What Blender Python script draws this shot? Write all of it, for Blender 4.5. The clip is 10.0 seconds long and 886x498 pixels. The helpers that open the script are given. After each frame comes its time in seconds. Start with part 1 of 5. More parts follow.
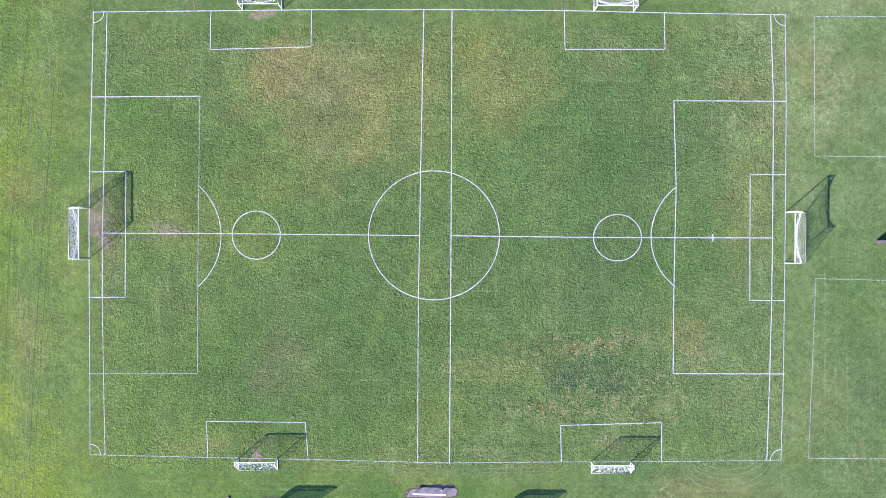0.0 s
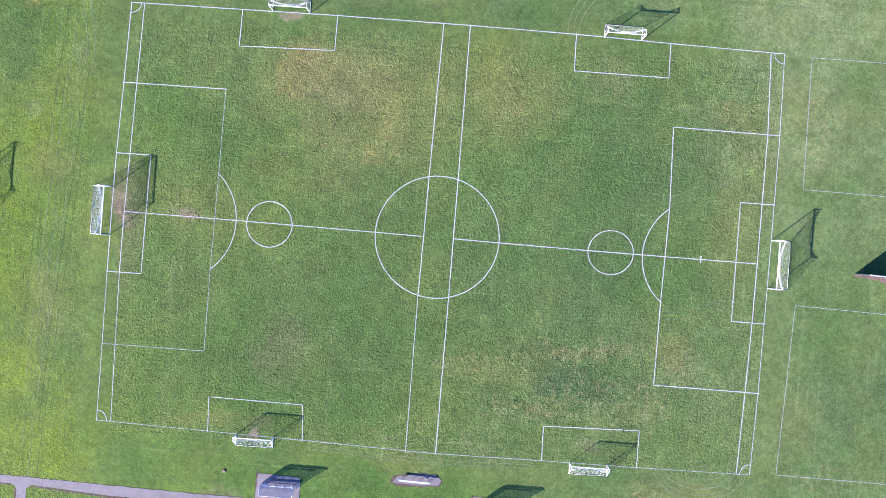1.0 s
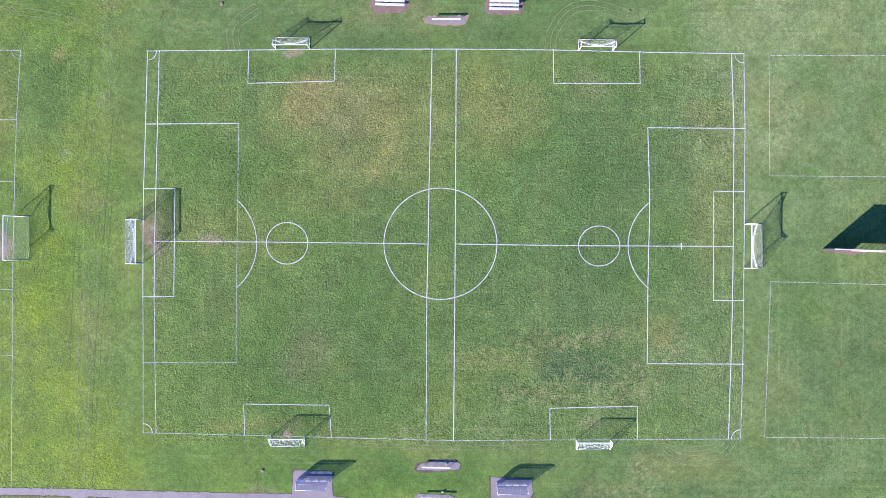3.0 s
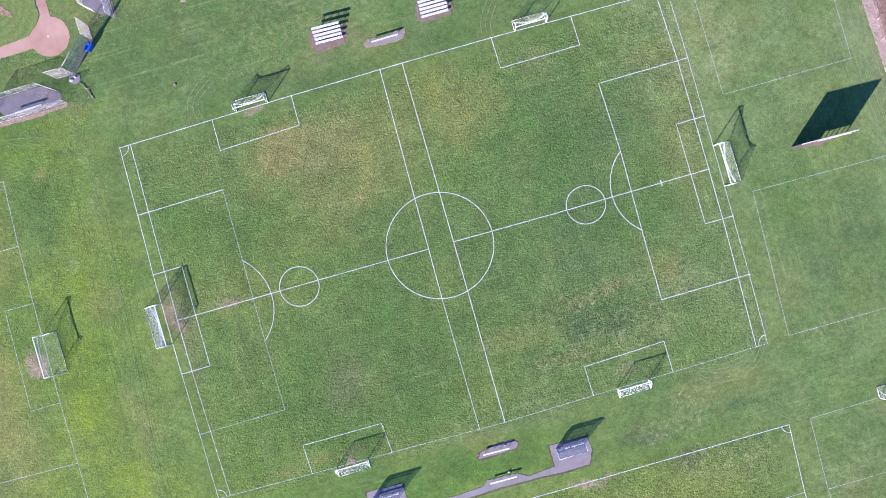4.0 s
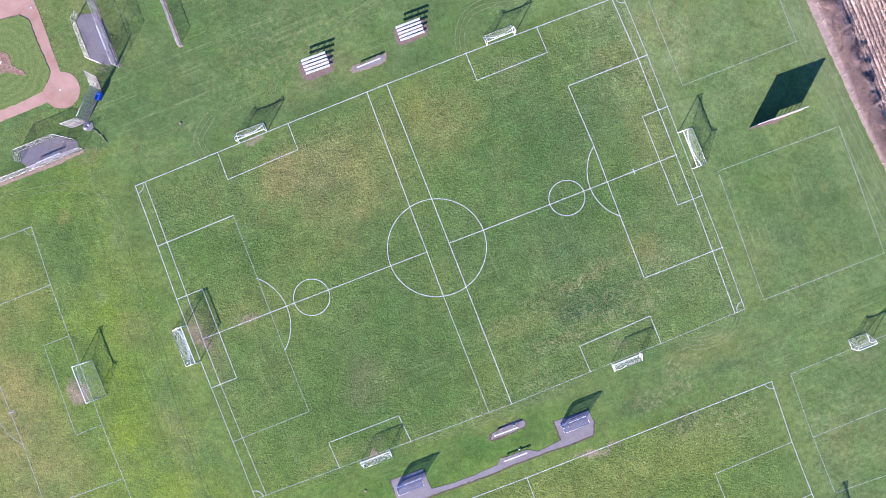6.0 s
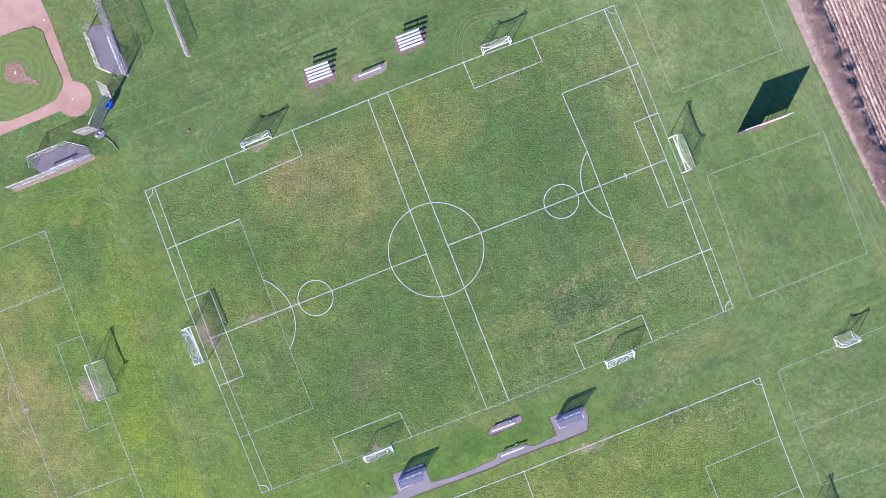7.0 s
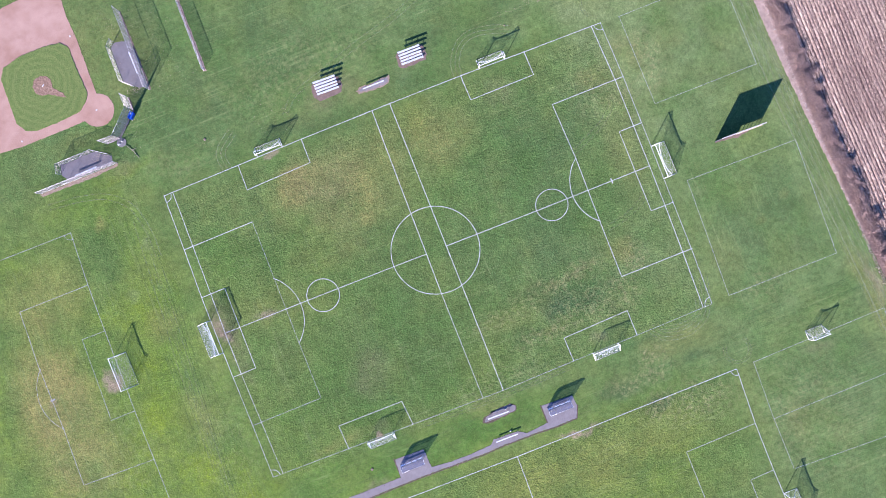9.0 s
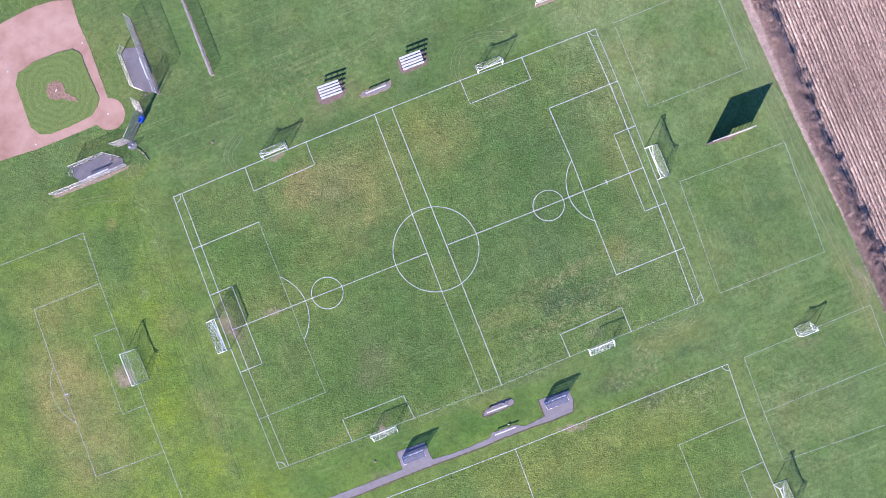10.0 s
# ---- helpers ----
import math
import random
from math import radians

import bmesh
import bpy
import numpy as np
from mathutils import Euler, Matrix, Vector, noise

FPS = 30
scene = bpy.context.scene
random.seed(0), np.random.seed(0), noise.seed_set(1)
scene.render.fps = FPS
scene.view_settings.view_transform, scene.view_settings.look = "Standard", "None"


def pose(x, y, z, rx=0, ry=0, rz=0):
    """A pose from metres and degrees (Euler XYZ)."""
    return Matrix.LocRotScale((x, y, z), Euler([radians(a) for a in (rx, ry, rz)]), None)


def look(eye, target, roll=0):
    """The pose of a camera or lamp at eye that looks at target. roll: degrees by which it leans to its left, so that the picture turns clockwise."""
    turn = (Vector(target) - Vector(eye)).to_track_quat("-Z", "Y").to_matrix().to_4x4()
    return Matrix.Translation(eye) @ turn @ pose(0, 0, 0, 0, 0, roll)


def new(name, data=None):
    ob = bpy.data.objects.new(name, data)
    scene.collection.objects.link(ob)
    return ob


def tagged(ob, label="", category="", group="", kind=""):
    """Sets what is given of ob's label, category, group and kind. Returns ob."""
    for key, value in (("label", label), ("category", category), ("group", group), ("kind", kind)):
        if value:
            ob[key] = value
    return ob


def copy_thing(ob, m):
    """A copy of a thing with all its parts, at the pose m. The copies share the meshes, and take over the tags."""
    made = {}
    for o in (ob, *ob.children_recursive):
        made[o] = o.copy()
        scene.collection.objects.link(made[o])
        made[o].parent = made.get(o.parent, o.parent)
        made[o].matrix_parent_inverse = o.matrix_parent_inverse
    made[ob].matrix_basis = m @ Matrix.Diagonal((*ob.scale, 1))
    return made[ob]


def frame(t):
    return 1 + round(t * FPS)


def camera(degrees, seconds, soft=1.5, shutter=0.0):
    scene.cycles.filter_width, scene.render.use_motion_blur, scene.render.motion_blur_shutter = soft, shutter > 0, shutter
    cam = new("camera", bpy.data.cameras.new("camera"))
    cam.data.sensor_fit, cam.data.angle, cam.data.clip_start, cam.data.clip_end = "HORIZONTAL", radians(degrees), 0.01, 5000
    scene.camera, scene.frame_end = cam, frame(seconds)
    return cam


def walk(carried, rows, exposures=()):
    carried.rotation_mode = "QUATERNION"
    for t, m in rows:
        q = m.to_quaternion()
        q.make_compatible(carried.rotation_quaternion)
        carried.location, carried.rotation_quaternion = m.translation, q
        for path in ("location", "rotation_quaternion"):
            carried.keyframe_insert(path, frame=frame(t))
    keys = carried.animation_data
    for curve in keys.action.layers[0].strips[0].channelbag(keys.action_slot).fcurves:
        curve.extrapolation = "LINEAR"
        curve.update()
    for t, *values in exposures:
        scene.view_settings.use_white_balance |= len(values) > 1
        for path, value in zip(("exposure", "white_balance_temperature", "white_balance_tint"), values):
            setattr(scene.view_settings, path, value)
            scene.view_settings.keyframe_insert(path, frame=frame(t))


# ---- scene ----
# ---------------------------------------------------------------- camera
cam = camera(74.0, 10.0, soft=0.9)
# seconds, x, y, height, tilt, lean, heading (straight down: 0, 0)
PATH = [
    (0.0, 0.18, 0.47, 86.02, -0.28, 0.07, -0.02),
    (0.5, 0.06, 0.55, 88.42, -0.20, 0.13, 2.20),
    (1.0, 0.01, 0.58, 90.75, -0.16, 0.16, 4.31),
    (1.5, -0.03, 0.74, 93.01, -0.11, 0.14, 6.55),
    (2.0, -0.09, 0.95, 95.27, -0.05, 0.15, 8.02),
    (2.5, -0.23, 1.14, 97.45, -0.05, 0.17, 7.78),
    (2.7, -0.32, 1.18, 98.30, -0.04, 0.20, 5.71),
    (3.8, -0.49, 1.43, 103.33, -0.14, 0.23, -14.73),
    (4.0, -0.47, 1.42, 104.33, -0.13, 0.21, -16.33),
    (4.5, -0.37, 1.25, 106.64, -0.10, 0.21, -18.82),
    (5.0, -0.36, 1.16, 109.01, -0.04, 0.19, -20.14),
    (5.5, -0.28, 1.21, 111.33, -0.00, 0.12, -21.35),
    (7.0, 0.08, 1.24, 117.70, 0.20, 0.08, -21.88),
    (7.5, 0.06, 1.21, 119.86, 0.27, 0.05, -21.95),
    (8.0, 0.05, 1.13, 122.02, 0.28, 0.03, -21.95),
    (8.5, 0.04, 1.09, 124.16, 0.32, -0.01, -21.92),
    (9.0, 0.04, 1.03, 126.38, 0.32, -0.02, -21.97),
    (9.5, 0.02, 0.96, 128.54, 0.32, -0.01, -21.99),
    (10.0, 0.05, 0.86, 130.56, 0.30, 0.04, -22.00),
]
EXPOSURE = [(0.0, 2.09, 5650, 27), (4.5, 2.04, 5650, 27), (10.0, 1.99, 5620, 28)]
walk(cam, [(t, pose(x, y, z, rx, ry, rz)) for t, x, y, z, rx, ry, rz in PATH], EXPOSURE)

# ---------------------------------------------------------------- world and sun
SUN_EL, SUN_TO = radians(16.5), Vector((0.762, 0.648))  # where the shadows point
world = bpy.data.worlds.new("world")
scene.world = world
world.use_nodes = True
wn = world.node_tree
sky = wn.nodes.new("ShaderNodeTexSky")
sky.sky_type, sky.sun_disc = "NISHITA", False
sky.dust_density, sky.ozone_density = 0.3, 8.0
sky.sun_elevation, sky.sun_rotation = SUN_EL, math.atan2(-SUN_TO.x, -SUN_TO.y)
wn.nodes["Background"].inputs["Strength"].default_value = 0.07
wn.links.new(sky.outputs[0], wn.nodes["Background"].inputs["Color"])
sun = new("sun", bpy.data.lights.new("sun", "SUN"))
sun.data.energy, sun.data.angle, sun.data.color = 5.0, radians(0.53), (1.0, 0.93, 0.83)
sun.matrix_world = look((0, 0, 60), Vector((0, 0, 60)) + Vector((SUN_TO.x * math.cos(SUN_EL), SUN_TO.y * math.cos(SUN_EL), -math.sin(SUN_EL))))


# ---------------------------------------------------------------- materials
def shade(name):
    m = bpy.data.materials.new(name)
    m.use_nodes = True
    nt = m.node_tree
    return m, nt, nt.nodes["Principled BSDF"]


def node(nt, kind, **inputs):
    n = nt.nodes.new("ShaderNode" + kind)
    for key, value in inputs.items():
        n.inputs[key.replace("_", " ")].default_value = value
    return n


def place(nt, scale=(1, 1, 1), turn=0.0):
    """World position, scaled and turned about the vertical."""
    geo, mp = nt.nodes.new("ShaderNodeNewGeometry"), nt.nodes.new("ShaderNodeMapping")
    mp.inputs["Scale"].default_value, mp.inputs["Rotation"].default_value = scale, (0, 0, turn)
    nt.links.new(geo.outputs["Position"], mp.inputs["Vector"])
    return mp.outputs["Vector"]


def grain(nt, scale, detail=3.0, rough=0.6, at=None, low=0.3, high=0.7, to=(0.0, 1.0)):
    n = node(nt, "TexNoise", Scale=scale, Detail=detail, Roughness=rough)
    nt.links.new(at or place(nt), n.inputs["Vector"])
    r = nt.nodes.new("ShaderNodeMapRange")
    for key, value in zip(("From Min", "From Max", "To Min", "To Max"), (low, high, *to)):
        r.inputs[key].default_value = value
    nt.links.new(n.outputs["Fac"], r.inputs["Value"])
    return r.outputs["Result"]


def mix(nt, fac, a, b, how="MIX"):
    n = nt.nodes.new("ShaderNodeMix")
    n.data_type, n.blend_type = "RGBA", how
    for socket, value in ((n.inputs[0], fac), (n.inputs[6], a), (n.inputs[7], b)):
        if isinstance(value, (int, float)):
            socket.default_value = value
        elif isinstance(value, tuple):
            socket.default_value = (*value, 1)
        else:
            nt.links.new(value, socket)
    return n.outputs[2]


def times(nt, a, b):
    n = nt.nodes.new("ShaderNodeMath")
    n.operation = "MULTIPLY"
    for socket, value in zip(n.inputs, (a, b)):
        if isinstance(value, (int, float)):
            socket.default_value = value
        else:
            nt.links.new(value, socket)
    return n.outputs[0]


def bump(nt, bsdf, height, strength, distance, after=None):
    n = node(nt, "Bump", Strength=strength, Distance=distance)
    nt.links.new(height, n.inputs["Height"])
    if after:
        nt.links.new(after, n.inputs["Normal"])
    nt.links.new(n.outputs["Normal"], bsdf.inputs["Normal"])
    return n.outputs["Normal"]


def plain(name, a, b, scale, rough=0.6, metal=0.0, relief=0.0, fine=40.0, coarse=None):
    """A surface that varies between two colours at two scales, with a fine relief."""
    m, nt, bsdf = shade(name)
    c = mix(nt, grain(nt, scale), a, b)
    c = mix(nt, grain(nt, fine, to=(0.0, 0.45)), c, tuple(0.55 * x for x in a))
    if coarse:
        c = mix(nt, grain(nt, coarse[0], to=(0.0, coarse[2])), c, coarse[1])
    nt.links.new(c, bsdf.inputs["Base Color"])
    bsdf.inputs["Roughness"].default_value, bsdf.inputs["Metallic"].default_value = rough, metal
    if relief:
        bump(nt, bsdf, grain(nt, fine * 0.5, 4.0), 0.6, relief)
    return m


def grass_material(name, worn):
    """Turf: greens at several scales, clumps in relief; wear and tints from the sheet's attributes."""
    m, nt, bsdf = shade(name)
    c = mix(nt, grain(nt, 0.10, 3.0), (0.066, 0.126, 0.034), (0.088, 0.152, 0.038))
    c = mix(nt, grain(nt, 0.55, 6.0, 0.78, None, 0.36, 0.64, (0.0, 0.55)), c, (0.116, 0.160, 0.040))
    c = mix(nt, grain(nt, 0.22, 6.0, 0.78, None, 0.46, 0.68, (0.0, 0.26)), c, (0.185, 0.188, 0.056))
    c = mix(nt, grain(nt, 0.35, 6.0, 0.78, None, 0.46, 0.66, (0.0, 0.3)), c, (0.044, 0.092, 0.028))
    streak = grain(nt, 1.0, 3.0, 0.6, place(nt, (2.2, 0.03, 1)), 0.46, 0.70, (0.0, 0.22))
    c = mix(nt, streak, c, (0.165, 0.185, 0.060))
    streak = grain(nt, 1.0, 3.0, 0.6, place(nt, (0.025, 1.9, 1)), 0.46, 0.70, (0.0, 0.22))
    c = mix(nt, streak, c, (0.052, 0.094, 0.030))
    if worn:
        one, two = nt.nodes.new("ShaderNodeAttribute"), nt.nodes.new("ShaderNodeAttribute")
        one.attribute_name, two.attribute_name = "wear", "tint"
        a, b = nt.nodes.new("ShaderNodeSeparateColor"), nt.nodes.new("ShaderNodeSeparateColor")
        nt.links.new(one.outputs["Color"], a.inputs[0])
        nt.links.new(two.outputs["Color"], b.inputs[0])
        soft = grain(nt, 0.8, 5.0, 0.7, None, 0.28, 0.66, (0.6, 1.15))
        c = mix(nt, times(nt, two.outputs["Alpha"], soft), c, (0.080, 0.146, 0.050))  # cool, even green
        c = mix(nt, times(nt, b.outputs[0], soft), c, (0.152, 0.216, 0.013))  # lush, sun-yellow
        c = mix(nt, times(nt, one.outputs["Alpha"], soft), c, (0.066, 0.150, 0.019))  # vivid
        c = mix(nt, times(nt, b.outputs[1], soft), c, (0.034, 0.072, 0.029))  # deep, bluish
        c = mix(nt, times(nt, b.outputs[2], soft), c, (0.176, 0.222, 0.086))  # pale
        blot = grain(nt, 1.5, 6.0, 0.85, None, 0.36, 0.62, (0.3, 1.2))
        c = mix(nt, times(nt, a.outputs[0], blot), c, (0.228, 0.194, 0.060))  # dry
        c = mix(nt, times(nt, a.outputs[1], blot), c, (0.195, 0.152, 0.092))  # thin, brown
        c = mix(nt, times(nt, a.outputs[2], blot), c, (0.395, 0.245, 0.205))  # bare earth
        three, e = nt.nodes.new("ShaderNodeAttribute"), nt.nodes.new("ShaderNodeSeparateColor")
        three.attribute_name = "nap"
        nt.links.new(three.outputs["Color"], e.inputs[0])
        fleck = grain(nt, 0.9, 6.0, 0.8, None, 0.49, 0.57)
        c = mix(nt, times(nt, three.outputs["Alpha"], fleck), c, (0.290, 0.262, 0.120))  # pale seeding grass in clumps
        gap = grain(nt, 1.1, 6.0, 0.8, place(nt, (1, 1, 1), 0.7), 0.50, 0.60, (0.0, 0.8))
        c = mix(nt, times(nt, three.outputs["Alpha"], gap), c, (0.042, 0.078, 0.032))  # clover between them
        for band, across, along in ((1, 2.4, 0.009), (2, 0.009, 2.2)):  # hairlines of mower wheels, along y and along x
            for turn, light in ((0.012, (0.205, 0.245, 0.095)), (-0.015, (0.052, 0.092, 0.034))):
                hair = grain(nt, 1.0, 2.0, 0.55, place(nt, (across, along, 1), turn), 0.55, 0.67)
                hair = times(nt, hair, grain(nt, 0.16, 3.0, 0.6, place(nt, (1, 1, 1), 40 * turn), 0.40, 0.62, (0.0, 1.0)))
                c = mix(nt, times(nt, e.outputs[band], hair), c, light)
        cloud = grain(nt, 0.075, 4.0, 0.55, place(nt, (1, 1, 1), 0.9), 0.48, 0.68, (0.0, 0.3))
        c = mix(nt, cloud, c, (0.168, 0.192, 0.044))  # broad drifts of yellower turf
        cloud = grain(nt, 0.09, 4.0, 0.6, place(nt, (1, 1, 1), 2.6), 0.46, 0.66, (0.0, 0.5))
        c = mix(nt, cloud, c, (0.055, 0.126, 0.024))  # and of deeper green
        c = mix(nt, 1.0, c, grain(nt, 0.2, 4.0, 0.6, place(nt, (1, 1, 1), 1.7), 0.32, 0.68, (0.84, 1.16)), "MULTIPLY")
        c = mix(nt, 1.0, c, grain(nt, 0.42, 6.0, 0.78, place(nt, (1, 1, 1), 1.1), 0.32, 0.68, (0.79, 1.21)), "MULTIPLY")
        c = mix(nt, 1.0, c, grain(nt, 2.5, 4.0, 0.65, place(nt, (1, 1, 1), 2.1), 0.32, 0.68, (0.79, 1.22)), "MULTIPLY")
        c = mix(nt, 1.0, c, grain(nt, 1.15, 3.0, 0.6, place(nt, (1, 1, 1), 0.4), 0.34, 0.66, (0.80, 1.20)), "MULTIPLY")
    else:
        ring = nt.nodes.new("ShaderNodeTexWave")
        ring.wave_type, ring.rings_direction = "RINGS", "Z"
        ring.inputs["Scale"].default_value, ring.inputs["Distortion"].default_value, ring.inputs["Detail"].default_value = 0.22, 7.0, 3.0
        mp = nt.nodes.new("ShaderNodeMapping")
        mp.inputs["Location"].default_value = (66.4, -66.5, 0)
        geo = nt.nodes.new("ShaderNodeNewGeometry")
        nt.links.new(geo.outputs["Position"], mp.inputs["Vector"])
        nt.links.new(mp.outputs["Vector"], ring.inputs["Vector"])
        c = mix(nt, 0.65, c, (0.132, 0.182, 0.048))
        c = mix(nt, times(nt, ring.outputs["Fac"], 0.38), c, (0.215, 0.240, 0.075))
    c = mix(nt, grain(nt, 4.0, 5.0, 0.75, None, 0.40, 0.66, (0.0, 0.6)), c, (0.044, 0.076, 0.020))
    c = mix(nt, grain(nt, 5.5, 5.0, 0.8, None, 0.50, 0.66, (0.0, 0.65)), c, (0.215, 0.235, 0.080))
    nt.links.new(c, bsdf.inputs["Base Color"])
    bsdf.inputs["Roughness"].default_value = 0.9
    bsdf.inputs["Specular IOR Level"].default_value = 0.06
    n = bump(nt, bsdf, grain(nt, 2.3, 2.0, 0.5, None, 0.2, 0.8), 0.2, 0.10)
    k = bump(nt, bsdf, grain(nt, 5.2, 3.0, 0.6, None, 0.2, 0.8), 0.4, 0.062, n)
    if worn:
        for s, b in ((0.55, n), (0.88, k)):
            nt.links.new(times(nt, e.outputs[0], s), b.node.inputs["Strength"])
    n = k
    bump(nt, bsdf, grain(nt, 10.0, 2.0, 0.5, None, 0.2, 0.8), 0.35, 0.02, n)
    return m


def paint_material(name, colour, gone):
    """Line paint on grass: patchy, with blades showing through."""
    m, nt, bsdf = shade(name)
    c = mix(nt, grain(nt, 6.0, 3.0), colour, tuple(0.78 * x for x in colour))
    nt.links.new(c, bsdf.inputs["Base Color"])
    bsdf.inputs["Roughness"].default_value = 0.85
    bump(nt, bsdf, grain(nt, 12.0, 3.0), 0.6, 0.04)
    clear, blend = nt.nodes.new("ShaderNodeBsdfTransparent"), nt.nodes.new("ShaderNodeMixShader")
    nt.links.new(grain(nt, 8.0, 4.0, 0.7, None, 0.36, 0.66, (max(0.0, gone - 0.35), min(1.0, gone + 0.35))), blend.inputs[0])
    nt.links.new(bsdf.outputs[0], blend.inputs[1])
    nt.links.new(clear.outputs[0], blend.inputs[2])
    nt.links.new(blend.outputs[0], nt.nodes["Material Output"].inputs["Surface"])
    return m


def sheet_material(name, colour, through_colour, clear):
    """Thin tinted plastic sheet: glossy, lets tinted light through."""
    m, nt, bsdf = shade(name)
    nt.links.new(mix(nt, grain(nt, 3.0), colour, tuple(0.8 * x for x in colour)), bsdf.inputs["Base Color"])
    bsdf.inputs["Roughness"].default_value = 0.22
    see, blend = nt.nodes.new("ShaderNodeBsdfTransparent"), nt.nodes.new("ShaderNodeMixShader")
    see.inputs["Color"].default_value = (*through_colour, 1)
    blend.inputs[0].default_value = clear
    nt.links.new(bsdf.outputs[0], blend.inputs[1])
    nt.links.new(see.outputs[0], blend.inputs[2])
    nt.links.new(blend.outputs[0], nt.nodes["Material Output"].inputs["Surface"])
    return m


GRASS = grass_material("turf", True)
INFIELD_GRASS = grass_material("infield turf", False)
PAINT = paint_material("line paint", (0.62, 0.62, 0.62), 0.2)
MID_PAINT = paint_material("worn line paint", (0.60, 0.60, 0.60), 0.34)
THIN_PAINT = paint_material("thin line paint", (0.55, 0.56, 0.55), 0.5)
OLD_PAINT = paint_material("old line paint", (0.52, 0.55, 0.47), 0.48)
ASPHALT = plain("path asphalt", (0.205, 0.176, 0.172), (0.150, 0.126, 0.124), 0.9, 0.85, 0, 0.01, 30.0, (0.35, (0.23, 0.21, 0.205), 0.5))
DIRT = plain("infield clay", (0.335, 0.184, 0.126), (0.265, 0.138, 0.092), 0.5, 0.95, 0, 0.015, 9.0, (0.13, (0.43, 0.276, 0.208), 0.9))
nt = DIRT.node_tree
clay_in = nt.nodes["Principled BSDF"].inputs["Base Color"]
nt.links.new(mix(nt, grain(nt, 0.22, 6.0, 0.75, None, 0.52, 0.70, (0.0, 0.45)), clay_in.links[0].from_socket, (0.22, 0.120, 0.080)), clay_in)
PAD_DIRT = plain("worn earth", (0.21, 0.142, 0.112), (0.130, 0.086, 0.067), 1.6, 0.95, 0, 0.03, 9.0)
EDGE = plain("eroded edge", (0.065, 0.046, 0.028), (0.125, 0.088, 0.056), 1.2, 0.95, 0, 0.03, 6.0)
MOUND_DIRT = plain("mound clay", (0.15, 0.085, 0.050), (0.38, 0.235, 0.160), 2.2, 0.95, 0, 0.04, 7.0)
MULCH = plain("bark mulch", (0.20, 0.138, 0.096), (0.34, 0.25, 0.175), 3.0, 0.95, 0, 0.05, 14.0)
STRAW = plain("dry verge", (0.50, 0.36, 0.285), (0.27, 0.185, 0.14), 1.4, 0.95, 0, 0.08, 5.0, (0.45, (0.21, 0.155, 0.115), 0.75))
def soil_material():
    """Brown soil under a broken layer of bleached maize straw; furrow shade is painted into the soil colour."""
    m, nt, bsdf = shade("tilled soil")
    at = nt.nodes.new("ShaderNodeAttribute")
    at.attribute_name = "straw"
    # soil tone kept dark, so bare furrows carry painted shade
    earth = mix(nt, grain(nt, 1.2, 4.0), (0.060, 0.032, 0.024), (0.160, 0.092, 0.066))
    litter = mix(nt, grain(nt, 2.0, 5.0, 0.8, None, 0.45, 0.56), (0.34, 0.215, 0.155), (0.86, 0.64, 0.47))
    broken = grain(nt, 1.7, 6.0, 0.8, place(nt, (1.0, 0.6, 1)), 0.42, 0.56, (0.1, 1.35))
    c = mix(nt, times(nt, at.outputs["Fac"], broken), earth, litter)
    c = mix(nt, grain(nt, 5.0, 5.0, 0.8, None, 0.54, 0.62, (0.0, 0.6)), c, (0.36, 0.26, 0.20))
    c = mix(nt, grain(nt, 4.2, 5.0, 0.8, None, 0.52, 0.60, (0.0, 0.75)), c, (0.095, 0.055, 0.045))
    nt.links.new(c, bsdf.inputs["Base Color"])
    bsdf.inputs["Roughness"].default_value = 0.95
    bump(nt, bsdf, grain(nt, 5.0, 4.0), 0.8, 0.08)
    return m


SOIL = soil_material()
WHITE = plain("white enamel", (0.90, 0.89, 0.87), (0.82, 0.81, 0.79), 2.0, 0.4)
GREY_NET = plain("grey cord", (0.50, 0.48, 0.48), (0.38, 0.36, 0.36), 3.0, 0.8)
NET = plain("white cord", (0.93, 0.91, 0.89), (0.86, 0.84, 0.82), 3.0, 0.8)
ALU = plain("aluminium plank", (0.80, 0.80, 0.80), (0.68, 0.68, 0.69), 1.5, 0.42, 0.35)
STEEL = plain("galvanised steel", (0.60, 0.58, 0.57), (0.48, 0.46, 0.45), 2.0, 0.5, 0.2)
WIRE = plain("galvanised wire", (0.47, 0.405, 0.375), (0.38, 0.325, 0.30), 2.0, 0.6, 0.0)
DULL = plain("dull steel", (0.20, 0.20, 0.20), (0.14, 0.14, 0.14), 2.0, 0.5, 0.5)
TIMBER = plain("weathered timber", (0.38, 0.31, 0.25), (0.27, 0.21, 0.16), 5.0, 0.85, 0, 0.006, 40.0)
BOARD = plain("painted board", (0.055, 0.065, 0.075), (0.040, 0.048, 0.058), 1.0, 0.5)
BLUE = plain("blue plastic", (0.015, 0.085, 0.52), (0.012, 0.070, 0.42), 2.0, 0.4)
DARK = plain("rusty iron", (0.26, 0.19, 0.125), (0.15, 0.105, 0.075), 4.0, 0.7)
STONE = plain("pale stone", (0.46, 0.44, 0.41), (0.35, 0.33, 0.31), 4.0, 0.85, 0, 0.02, 12.0)
CRUMB = plain("crumbled earth", (0.36, 0.25, 0.205), (0.13, 0.085, 0.068), 1.1, 0.95, 0, 0.02, 8.0)
PAD_STONE = plain("grey concrete", (0.26, 0.235, 0.225), (0.19, 0.17, 0.165), 1.5, 0.9, 0, 0.01, 20.0)
TWIG = plain("dry twigs", (0.33, 0.235, 0.205), (0.17, 0.115, 0.10), 2.0, 0.9)
